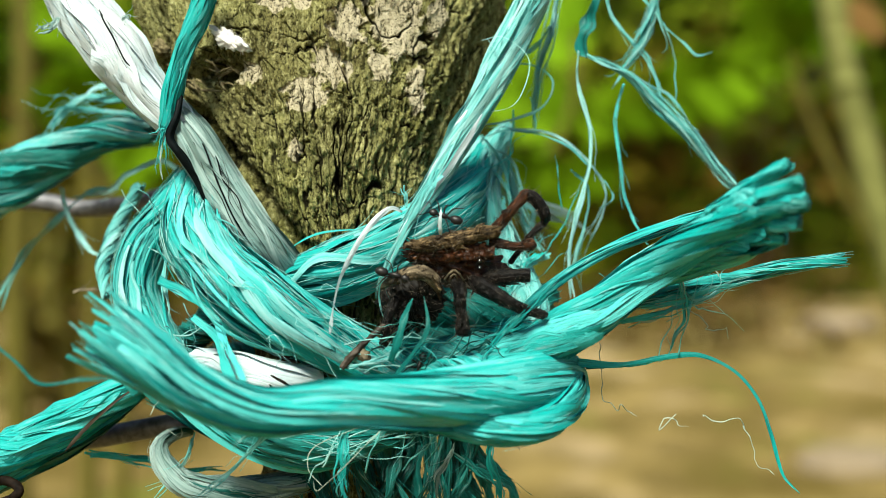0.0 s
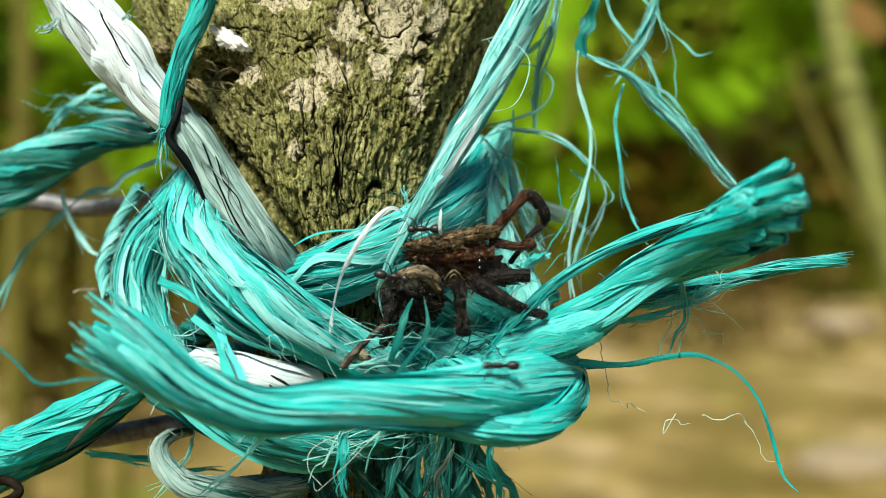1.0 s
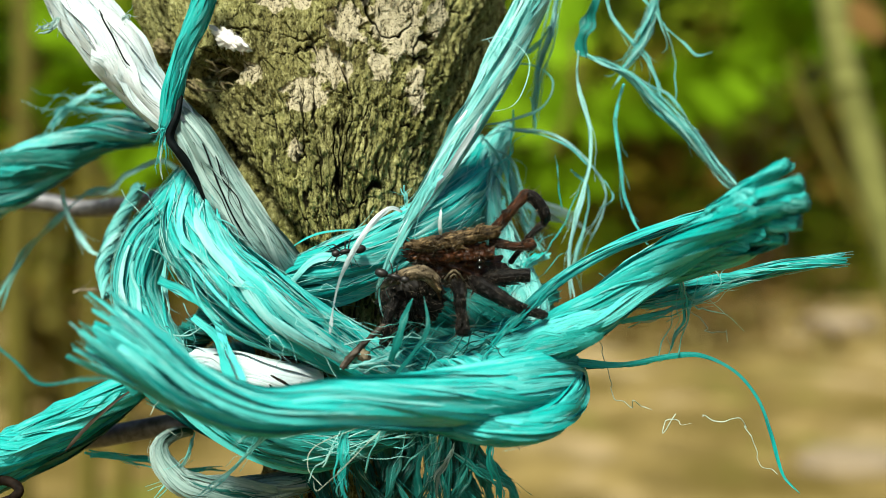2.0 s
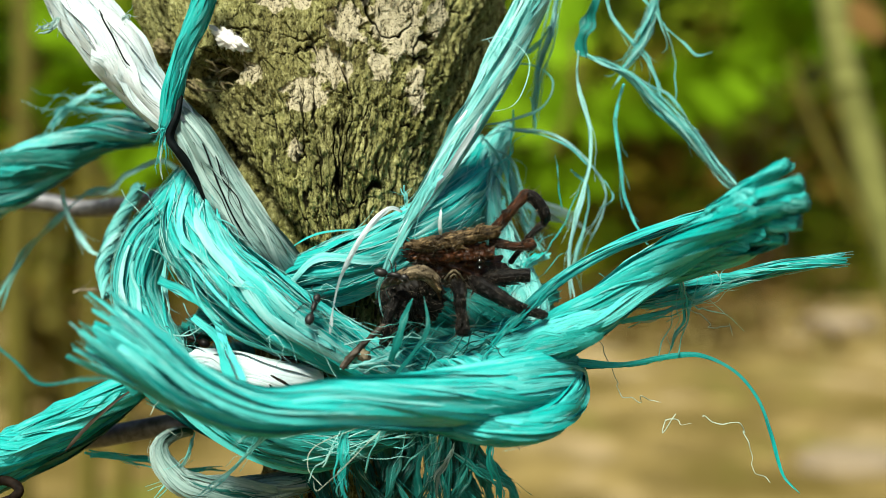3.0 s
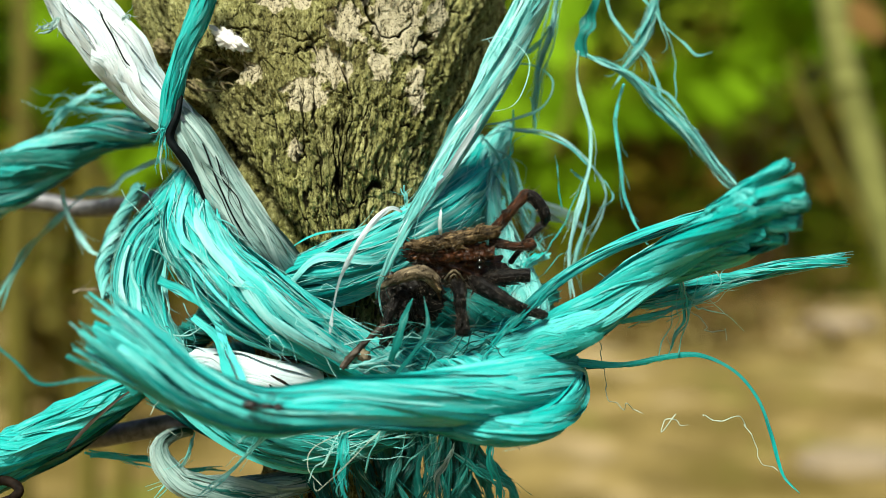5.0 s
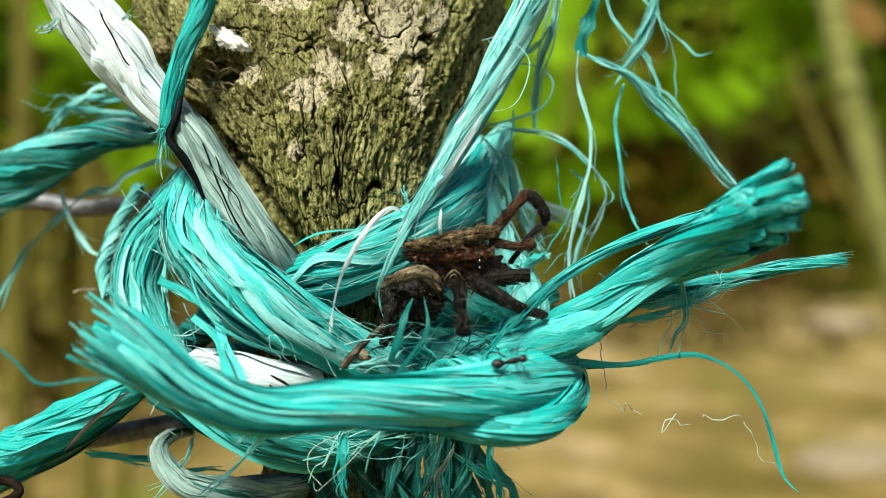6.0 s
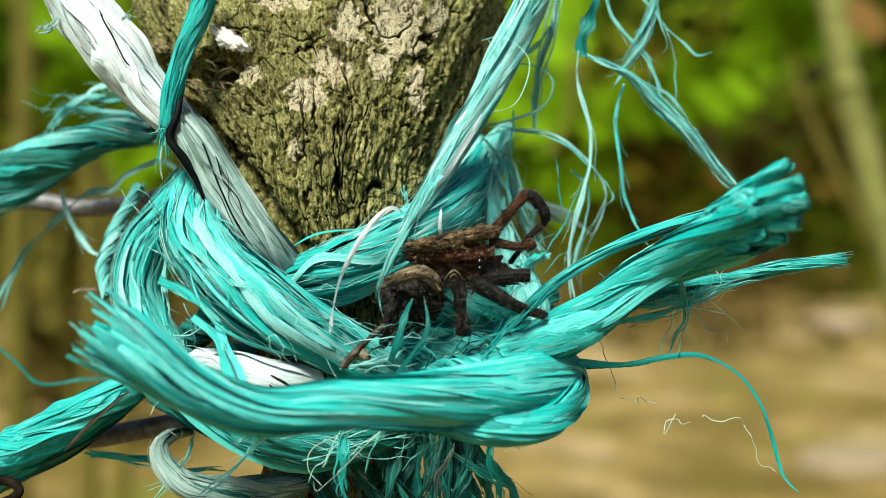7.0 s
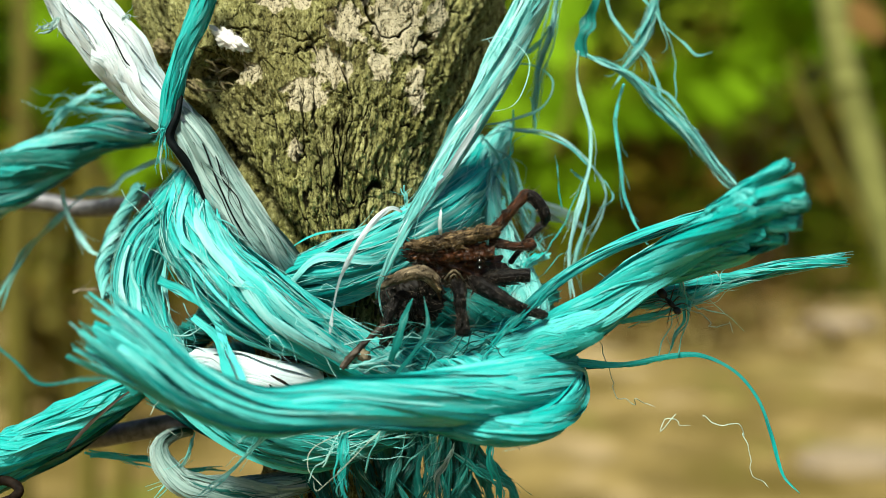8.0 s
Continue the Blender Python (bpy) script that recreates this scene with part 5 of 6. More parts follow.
# ---- loose fibres ----
loose = [
    # fringe on the far right, hanging from above
    (TEAL_DARK, [(23, 6, 38.2, 0.62), (21.6, 6, 34, 0.70), (20.2, 6, 29.9, 0.78), (21.2, 6, 28.1, 0.55)], -1),
    (PALE, [(20.9, 6, 28.4, 0.39), (24.5, 6, 26.7, 0.39), (28.4, 7, 25.1, 0.39), (33.2, 8, 20.6, 0.39), (37.8, 8, 16, 0.31), (40.7, 8, 10.1, 0.23), (44, 8, 8, 0.23)], 0.05),
    (PALE, [(28, 7, 25.2, 0.25), (31.9, 8, 20.2, 0.30), (36.1, 8, 17.2, 0.30), (40.3, 8, 13.1, 0.20), (43.6, 8, 10.3, 0.15)], 0.1),
    (PALE, [(29, 8, 25.2, 0.15), (33.2, 8, 22.7, 0.20), (36.5, 8, 18.9, 0.20), (39, 8, 14.7, 0.15), (42.4, 8, 11, 0.15)], 0.1),
    (PALE, [(19.9, 6, 29.1, 0.31), (19.7, 6, 24.1, 0.31), (21.6, 6, 17.5, 0.31), (21.2, 6, 10.8, 0.23), (19.5, 6, 4.2, 0.23), (18.5, 6, -1.6, 0.23), (19, 6, -7.4, 0.23)], 0.05),
    (TEAL, [(32.1, 9, 38.4, 0.31), (30.4, 9, 33.3, 0.39), (28.7, 9, 29.5, 0.31), (26.5, 8, 26.5, 0.39)], 0.05),
    (PALE, [(31.2, 9, 36.3, 0.23), (30, 9, 31.2, 0.23), (27.9, 9, 28.3, 0.23), (25.3, 9, 23.7, 0.16)], 0.08),
    (PALE, [(24.2, 9, 38.4, 0.23), (25.3, 9, 34.6, 0.23), (28.3, 9, 30.8, 0.31), (30.8, 9, 27.4, 0.23), (32.9, 9, 22, 0.23)], 0.05),
    (TEAL, [(27, 9, 24.5, 0.23), (25.6, 9, 19, 0.23), (26.2, 9, 14.4, 0.23), (26.9, 9, 8.5, 0.23), (28.3, 9, 4.3, 0.23), (30.6, 8, 0.3, 0.23)], 0.06),
    (PALE, [(31.7, 9, 38, 0.16), (32.7, 9, 33.8, 0.16), (35.4, 9, 31.2, 0.16), (38, 9, 28.9, 0.16), (40.2, 9, 29.4, 0.08)], 0.1),
    (PALE, [(33.3, 10, 33.9, 0.08), (34.4, 10, 29.7, 0.08), (34.8, 10, 22.9, 0.08), (33.9, 10, 22.8, 0.08)], 0.15),
    (PALE, [(30, 9, 37.1, 0.16), (32.1, 9, 34.6, 0.16), (33.3, 9, 30.4, 0.08), (32.5, 9, 29.1, 0.08)], 0.12),
    (PALE, [(17.2, 8, 37.8, 0.47), (15.6, 8, 31.1, 0.47), (14.1, 9, 26.2, 0.31), (13.6, 9, 17.3, 0.23)], 0.05),
    (PALE, [(16.8, 8, 34.4, 0.31), (13.5, 8, 29.8, 0.23), (10.1, 7, 28.8, 0.16), (7.2, 5, 30.5, 0.16)], 0.06),
    (PALE, [(5.3, -3, 29, 0.05), (8.3, -3, 29.5, 0.05), (11.5, -3, 27.2, 0.05), (11.9, -3, 24.4, 0.05), (9.9, -3, 20.1, 0.05), (5.6, -3, 18.9, 0.05)], 0.0),
    (PALE, [(9.5, 4, 26.7, 0.16), (13.3, 6, 27, 0.16), (16.1, 6, 24.5, 0.16), (14.6, 6, 20.8, 0.16), (9.5, 4, 18.6, 0.16), (5.7, 2, 17.7, 0.16)], 0.03),
    (PALE, [(6.2, 4, 17.7, 0.16), (11.3, 6, 17.6, 0.16), (16.8, 8, 16.8, 0.23), (20.7, 9, 14, 0.23), (23.9, 9, 9.8, 0.23), (23.7, 9, 5.1, 0.16), (21.1, 9, -0.8, 0.23), (20.3, 9, -5.8, 0.16)], 0.06),
    (PALE, [(12.9, 6, 22.4, 0.16), (13.6, 6, 19.1, 0.16), (13.4, 6, 16.6, 0.08)], 0.1),
    (PALE, [(5.2, 10, 15.7, 0.39), (9.2, 14, 14.4, 0.55), (11, 16, 9.7, 0.62), (12.5, 18, 4.5, 0.55)], 0.05),
    (WHITE, [(7.5, 16, 9.7, 0.78), (12.9, 18, 7.2, 0.86), (18.4, 20, 5.4, 0.70), (23.8, 20, 2.3, 0.31)], 0.05),
    (PALE, [(5.6, 9, 15.2, 0.31), (7.3, 10, 11.9, 0.39), (8.1, 10, 7.7, 0.39), (7.3, 10, 3.5, 0.31)], 0.05),
    (TEAL, [(14.6, 2, -0.3, 0.55), (11, 2, -3.2, 0.47), (12.6, 2, -6.4, 0.62), (11.3, 0, -9.5, 0.47)], 0.05),
    (PALE, [(15.5, 2, -0.7, 0.47), (12.2, 2, -2.3, 0.39), (9.4, 2, -1.5, 0.31)], 0.05),
    (PALE, [(5.0, 5, 17.0, 0.20), (7.2, 5, 14.7, 0.25), (8.9, 5, 11.6, 0.25), (9.4, 5, 7.9, 0.15)], 0.06),
    (PALE, [(5.9, 6, 14.8, 0.20), (9.2, 6, 13.7, 0.20), (11.1, 6, 10.8, 0.22), (11.7, 6, 6.7, 0.20), (12.9, 6, 3.4, 0.12)], 0.06),
    (PALE, [(6.3, 7, 16.7, 0.15), (10.1, 7, 17.4, 0.18), (14.7, 7, 16.9, 0.18), (18.8, 7, 14.9, 0.15), (21.7, 7, 11.7, 0.10)], 0.06),
    (TEAL, [(10.4, 8, 20.6, 0.12), (10.1, 8, 15.2, 0.15), (9.5, 8, 10.1, 0.12)], 0.06),
    (PALE, [(7.0, 4, 11.5, 0.25), (9.5, 4, 8.3, 0.30), (9.9, 4, 4.2, 0.25)], 0.06),
    (PALE, [(6.2, -2, 29.5, 0.06), (7.6, -2, 27.0, 0.06), (9.6, -2, 23.0, 0.05)], 0.06),
    (PALE, [(23.7, 6, 10.0, 0.10), (24.9, 6, 7.4, 0.10), (22.8, 6, 5.9, 0.06)], 0.06),
    (PALE, [(18.8, 7, 11.7, 0.20), (21.3, 7, 9.2, 0.20), (20.9, 7, 3.4, 0.20), (19.2, 7, -2.4, 0.20), (18.8, 7, -7.0, 0.15)], 0.06),
    # curved fibre and hanging ends on the right
    (TEAL, [(17.9, -10, -15.2, 0.45), (23.8, -10, -15.4, 0.40), (29.8, -10, -14.4, 0.38), (34.4, -10, -14.2, 0.36), (38.9, -10, -16.3, 0.35), (42.0, -10, -20.0, 0.35), (43.7, -10, -24.5, 0.32), (44.8, -10, -28.6, 0.26), (45.7, -10, -30.7, 0.20), (47.6, -10, -32.6, 0.12)], -1),
    (TEAL, [(18.8, -8, -16.1, 0.2), (24.7, -9, -15.7, 0.2), (29.6, -9, -14.8, 0.2), (31.5, -9, -11.3, 0.3), (32.5, -9, -9, 0.3), (31.8, -10, -2.9, 0.3)], 0.08),
    (SILK, [(31.7, -12, -1.4, 0.1), (32.2, -13, -2.5, 0.1), (31.1, -13, -3.6, 0.1), (31.9, -12, -5.9, 0.1)], 0.1),
    (PALE, [(31.2, -9, -3.9, 0.2), (33.8, -9, -7.1, 0.2), (38.4, -9, -4.5, 0.2), (41.4, -9, -3.7, 0.2)], 0.1),
    (TEAL, [(24.7, -9, -7.9, 0.2), (30, -9, -7.5, 0.3), (36.1, -9, -5.6, 0.3), (41.4, -9, -4.5, 0.2)], 0.08),
    (TEAL, [(22.4, -9, -10.2, 0.3), (27.8, -9, -9, 0.4), (33.1, -9, -7.1, 0.4), (39.1, -9, -5.2, 0.3)], 0.08),
    (SILK, [(23.7, -8, -9.1, 0.1), (27.2, -8, -9.8, 0.1), (29.4, -8, -9.3, 0.1)], 0.1),
    (SILK, [(34.5, -11, -1, 0.1), (35.6, -11, -2.5, 0.1), (36.8, -11, -3.7, 0.1)], 0.1),
    # fibres over the spider and the knot's middle
    (SNOW, [(-5.4, -12, 4.9, 0.15), (-7, -13, 5.3, 0.22), (-9.5, -14, 3.0, 0.32), (-11.8, -15, -0.7, 0.4), (-13.4, -15, -4.0, 0.35), (-14.2, -15, -7.2, 0.35), (-14.6, -15, -11.0, 0.25)], -1),
    (PALE, [(-4.8, -10, 5.4, 0.2), (-5.1, -10, 7.2, 0.2), (-5.4, -10, 8.4, 0.2)], 0.05),
    (RIBBON, [(-0.3, -16, 1.8, 0.18), (-0.4, -17, 3.3, 0.24), (-0.2, -17, 5.3, 0.06)], -1),
    (TEAL_DARK, [(-6.7, -18, -14.3, 0.25), (-5.6, -19, -11.3, 0.37), (-4.7, -19, -8.1, 0.31), (-3.8, -19, -6.2, 0.12)], -1),
    (TEAL_DARK, [(-6, -19, -15.9, 0.25), (-3.5, -20, -12.7, 0.25), (-1.9, -20, -9.8, 0.25), (-2.4, -19, -6, 0.06)], -1),
    (TEAL, [(4.8, -16, -14.4, 0.2), (7.6, -17, -10.7, 0.3), (11.3, -16, -7.5, 0.3), (16, -13, -2.9, 0.2)], 0.0),
    (PALE, [(-13.4, -15, -15.6, 0.2), (-8.9, -17, -14.3, 0.3), (-4.6, -17, -12.9, 0.2)], 0.05),
    (TEAL, [(4.8, -15, -11.6, 0.2), (7, -15, -10.9, 0.2), (10.7, -15, -9.8, 0.1)], 0.1),
    (TEAL, [(-33, -12, -8.9, 0.4), (-29.1, -15, -11.6, 0.6), (-26.8, -22, -14.6, 0.7), (-24.1, -28, -16.7, 0.5)], -1),
    (TEAL, [(-29.9, -13, -8.8, 0.4), (-27.5, -18, -12.1, 0.4), (-24.7, -26, -14.2, 0.5), (-22.7, -30, -16.8, 0.3)], -1),
    (TEAL, [(-38.4, -8, -4.1, 0.5), (-33.8, -12, -5.9, 0.5), (-28.8, -15, -9.4, 0.5)], -1),
    (TEAL, [(-30.8, -6, 5.5, 0.3), (-29.5, -10, 1.6, 0.4), (-28.4, -14, -2.9, 0.3), (-27.1, -16, -8.6, 0.2)], 0.02),
    (PALE, [(-38.2, -4, 0.1, 0.3), (-38.1, -6, -4.6, 0.3), (-36.9, -8, -9.1, 0.3)], 0.04),
    (PALE, [(-0.5, -9, 10.7, 0.8), (-2.9, -13, 6, 0.6), (-5, -14, 2.3, 0.4), (-6.9, -14, -1.4, 0.4), (-8.2, -14, -4.7, 0.3), (-8.3, -13, -7.3, 0.2), (-7.4, -13, -9.7, 0.1)], 0.02),
    # on the left
    (PALE, [(-39.3, 14, 11.3, 0.33), (-44.1, 16, 13.6, 0.33), (-49.4, 18, 11.6, 0.33), (-53, 20, 9, 0.33), (-59.9, 22, 8.2, 0.33)], 0.05),
    (PALE, [(-51.3, 20, 9.5, 0.26), (-56, 21, 9.1, 0.39), (-61.3, 22, 5.1, 0.45), (-66.2, 22, 0.1, 0.45), (-69.4, 22, -5.3, 0.39), (-72.5, 22, -11.6, 0.33)], 0.02),
    (PALE, [(-60.6, 20, 9.9, 0.26), (-58.8, 20, 4.6, 0.33), (-56.6, 20, 1, 0.33), (-53.4, 18, -1.2, 0.26)], 0.02),
    (PALE, [(-46.3, 18, 24.4, 0.4), (-51.9, 19, 23.6, 0.5), (-56.6, 20, 24, 0.5), (-60.2, 20, 21.1, 0.4), (-62.4, 20, 17.9, 0.4)], 0.05),
    (PALE, [(-46.9, 17, 20.7, 0.4), (-53.4, 18, 21.5, 0.4), (-59.4, 19, 21.9, 0.4), (-61.2, 19, 19.2, 0.4)], 0.05),
    (PALE, [(-47.8, 17, 24.3, 0.3), (-53.4, 18, 25.5, 0.3), (-57.8, 18, 22.6, 0.3)], 0.08),
    (TEAL_DARK, [(-71.8, 20, -14.2, 0.26), (-67.3, 20, -18.2, 0.26), (-63.3, 20, -21.3, 0.26), (-56.3, 19, -20.5, 0.21), (-49, 18, -20.1, 0.21)], 0.03),
    (SILK, [(-66.6, 18, 14.9, 0.1), (-68.4, 18, 15.5, 0.1), (-70.2, 18, 14.7, 0.1)], 0.05),
    (SILK, [(-49.7, 8, 18.5, 0.1), (-45.9, 6, 17.3, 0.1), (-40.8, 2, 16.4, 0.1)], 0.05),
    (SILK, [(-39, -4, 14.9, 0.1), (-39.1, -4, 12.2, 0.1), (-38.8, -4, 9.5, 0.1)], 0.08),
    (STRAW, [(-55.4, 10, -6.5, 0.3), (-53.7, 10, -6, 0.3), (-50.4, 9, -6.2, 0.3)], 0.02),
    (WHITE, [(-54.1, -2, 32.5, 0.4), (-54.7, -3, 30.9, 0.6), (-56.6, -4, 30.2, 0.3)], 0.1),
    (WHITE, [(-43.4, -8, 31, 0.2), (-42.2, -9, 31.2, 0.2), (-41.9, -9, 30.4, 0.1)], 0.05),
    # under the knot
    (PALE, [(-20.6, -16, -22.1, 0.30), (-24.1, -17, -25.2, 0.38), (-27.7, -17, -28.8, 0.38), (-31.7, -17, -32, 0.30)], 0.02),
    (PALE, [(-22.1, -16, -22.8, 0.22), (-25.5, -17, -24.1, 0.22), (-27, -17, -25.9, 0.08)], 0.03),
    (PALE, [(-34.3, -4, -25.3, 0.22), (-35.3, -5, -28.7, 0.15), (-37.6, -5, -31.8, 0.15), (-39.9, -5, -34.5, 0.15)], 0.05),
    (TEAL, [(-12.7, -15, -22.9, 0.6), (-12.8, -16, -26.1, 0.6), (-13.1, -16, -29.7, 0.5), (-12.8, -16, -32.9, 0.4)], 0.02),
    (SILK, [(-6.7, -18, -21.8, 0.06), (-9.6, -18, -24.6, 0.06), (-11.7, -18, -26.8, 0.06), (-13.9, -18, -28.9, 0.06), (-16, -18, -30.7, 0.06), (-16.6, -18, -29.3, 0.06)], 0.05),
    (SILK, [(-10.5, -16, -22.8, 0.06), (-16.3, -16, -25.3, 0.06), (-17.3, -16, -28.2, 0.06), (-15.5, -16, -30.4, 0.06)], 0.03),
    (WHITE, [(1.6, -13, -25.4, 0.2), (0.4, -13, -28, 0.3), (-0.7, -13, -29.9, 0.4), (-1, -13, -32.8, 0.3)], 0.05),
    (TEAL, [(6.5, -10, -25.2, 0.5), (6.2, -10, -27.8, 0.5), (7.2, -10, -30.8, 0.5), (8, -10, -34.2, 0.4)], 0.03),
    (TEAL_DARK, [(1.2, -6, -27.7, 0.5), (5.1, -6, -30.4, 0.6), (9, -6, -32, 0.5), (10.1, -6, -34.7, 0.4)], 0.03),
    (SILK, [(8.1, -15, -25.3, 0.06), (9.6, -15, -25.2, 0.06), (9.9, -15, -26.1, 0.06)], 0.05),
    (TEAL, [(-50.1, -2, -28.4, 0.5), (-46.7, 0, -29.4, 0.5), (-42.4, 2, -30.3, 0.6), (-37.6, 2, -31.9, 0.5), (-31.1, 2, -31.5, 0.4)], 0.05),
    (TWIG, [(-41.8, -7, -18.8, 0.25), (-44.7, -7, -20.9, 0.25), (-47.6, -7, -23.4, 0.3), (-49.6, -7, -25.5, 0.25), (-51.4, -6.5, -27.5, 0.2)], -1),
    (TEAL, [(-40.7, -11, -19.4, 0.4), (-43.1, -12, -16.3, 0.5), (-45.3, -12, -14.8, 0.3)], -1),
    (TEAL, [(-39.2, -11, -18.6, 0.4), (-42, -12, -16.9, 0.5), (-44.6, -12, -15.2, 0.2)], -1),
    (SILK, [(-37.6, -11, -19.8, 0.06), (-38.5, -11, -21.3, 0.06), (-38.7, -11, -22, 0.06)], 0.06),
    (SILK, [(-37.8, -6, -24.6, 0.06), (-35.8, -6, -25.8, 0.06), (-36, -6, -23.9, 0.06)], 0.05),
]
for i, (mat, rows, curl) in enumerate(loose):
    fibre(rows, 200 + i, max(curl, 0.0), flat=0.06 if curl < 0 else 0.15, single=curl < 0).out("loose_fibre", mat, rope)

# beard of cut fibres under the knot; its deep teal paints the shade there
beard_rng = np.random.default_rng(5)
for i in range(64):
    x = beard_rng.uniform(-19, 6)
    y = beard_rng.uniform(-7, 6)
    z = beard_rng.uniform(-28, -22)
    lean = beard_rng.normal(0.15, 0.45)
    ln = beard_rng.uniform(8, 19)
    r = beard_rng.uniform(0.25, 0.8)
    rows = [(x, y, z + 3, r), (x + lean * ln * 0.2, y, z - ln * 0.3, r), (x + lean * ln * 0.6, y - 1, z - ln * 0.7, r * 0.9), (x + lean * ln * 1.2, y - 1, z - ln, r * 0.5)]
    fibre(rows, 400 + i, 0.12, samples=24, flat=0.2).out("hanging_fibre", TEAL_SHADE if i % 3 else TEAL_DARK, rope)

# Broad fibres darkened likewise, for the shade under the knot.
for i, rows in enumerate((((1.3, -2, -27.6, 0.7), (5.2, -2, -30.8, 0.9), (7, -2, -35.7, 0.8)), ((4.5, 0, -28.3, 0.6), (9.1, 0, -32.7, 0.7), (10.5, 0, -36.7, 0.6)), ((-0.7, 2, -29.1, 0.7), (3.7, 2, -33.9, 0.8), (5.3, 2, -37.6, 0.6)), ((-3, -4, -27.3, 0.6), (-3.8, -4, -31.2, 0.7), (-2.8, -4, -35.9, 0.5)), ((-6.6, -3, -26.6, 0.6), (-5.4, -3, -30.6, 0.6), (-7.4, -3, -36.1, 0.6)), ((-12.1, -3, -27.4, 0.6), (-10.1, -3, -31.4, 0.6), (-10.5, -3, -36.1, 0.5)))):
    fibre(rows, 460 + i, 0.05, samples=30, flat=0.12, single=True).out("hanging_fibre", TEAL_DARK if i < 3 else TEAL_SHADE, rope)
fray_rng = np.random.default_rng(9)
for i in range(16):
    a, b = (-38.1, -5, 16.5), (-38.4, -5, 14.2)
    j = fray_rng.normal(0, 1.1, 3)
    rows = [(a[0] + j[0] * 0.5, a[1] + j[1] * 0.5, a[2], 0.08), (b[0] + j[0], b[1] + j[1], b[2] + j[2], 0.06), (b[0] + j[0] * 1.5, b[1] + j[1], b[2] - 1.2 + j[2] * 1.6, 0.04)]
    fibre(rows, 480 + i, 0.12, samples=20).out("frayed_fibre", TEAL, cord)

# tangles of fine split fibres: two corners of the place they fill, their lie in degrees, count
tangle_rng = np.random.default_rng(12)
for lo, hi, lie, count, mat in (
        ((-7.1, -9, -16.6), (8.5, -15, -9.8), 20, 22, TEAL_SHADE), ((-7.1, -9, -16.6), (8.5, -14, -10.6), 25, 12, TEAL), ((-7, -12, -16.3), (8.4, -16, -10.8), 25, 4, PALE), ((-22.2, -15, -8.7), (-8.9, -18, -14.3), -35, 9, PALE),
        ((23.5, -7, -9.1), (39.6, -10, -4.4), 14, 8, PALE), ((-62.2, 18, 17.8), (-47.7, 20, 25.5), 10, 10, PALE), ((6.2, 2, -2.3), (13.9, -2, -9.4), 50, 7, TEAL),
        ((-43.5, 0, 6.5), (-27.8, -8, -2.2), -65, 8, PALE), ((-37.4, -6, -9.2), (-32.1, -9, -15.1), -50, 8, PALE), ((-16.5, -14, -23.4), (1.2, -17, -25.9), 30, 14, PALE),
        ((7.9, 4, 16.5), (19.8, 8, -3.3), 70, 3, TEAL)):
    for i in range(int(count * 1.5)):
        c = np.array([tangle_rng.uniform(min(a, b), max(a, b)) for a, b in zip(lo, hi)])
        a = radians(lie + tangle_rng.normal(0, 28))
        ln = tangle_rng.uniform(2.0, 6.5)
        d = np.array([math.cos(a), tangle_rng.normal(0, 0.15), math.sin(a)]) * ln
        sag = np.array([0, tangle_rng.normal(0, 0.4), tangle_rng.normal(0, 0.9)])
        r = tangle_rng.uniform(0.03, 0.10)
        fibre([(*(c - d), r), (*(c + sag), r), (*(c + d), r * 0.6)], 700 + i, 0.28, samples=22).out("loose_fibre", mat, rope)

# curled pale threads that stir in the air: pivot at their upper end
curls = []
for i, rows in enumerate([
        [(31.9, -9, -7.5, 0.1), (34.2, -9, -9.4, 0.1), (35.7, -9, -11.1, 0.1), (38, -9, -10.4, 0.1), (38.8, -9, -12.1, 0.1)],
        [(21.2, -8, -12.1, 0.1), (22, -8, -16.7, 0.1), (23.3, -8, -20.4, 0.1), (27.9, -8, -21.3, 0.1)],
        [(31.2, -9, -22.3, 0.1), (29.6, -9, -24.6, 0.1), (30.8, -9, -22.3, 0.1), (33.4, -9, -23.8, 0.1)],
        [(34.6, -9, -22.5, 0.1), (37.2, -9, -23, 0.1), (40, -9, -23, 0.1), (41, -9, -26.5, 0.1), (42.5, -9, -29.1, 0.1), (44.4, -9, -30.4, 0.1)]]):
    curls.append(fibre([(*r[:3], r[3] * 0.6) for r in rows], 500 + i, 0.32, samples=90, kink=1.1).out("curled_thread", SILK, rope, "thin curled pale thread", origin=rows[0][:3]))

# ---- small bits ----
v, f = lump((-30, -3, 29.2), (2.6, 0.8, 1.1), (0, 32, 0), 7, 0.8, 1.0, 48, 32, 0.3)
lint = thing("lint_flake", "white fluffy lint flake stuck on the bark", "lint")
mesh_part("tuft", v, f, LINT, lint)
fur(v, 33, 420, LINT, (0.12, 0.4), lint)

for k, (at, radii) in enumerate((((-20.5, -13.5, -14.1), (0.9, 0.4, 0.45)), ((-19.5, -13, -14.7), (0.7, 0.4, 0.5)), ((-20.7, -15.5, -17.1), (1.2, 0.4, 0.5)), ((-21.8, -15, -18.2), (0.9, 0.4, 0.4)))):
    v, f = lump(at, np.multiply(radii, (1.3, 0.6, 0.4)), (0, 15 * k, 0), 20 + k, 0.7, 1.2, 28, 18, 0.35)
    tagged(mesh_part("debris", v, f, RUST), "crumb of dry brown plant debris on the rope", "debris", "debris crumbs")

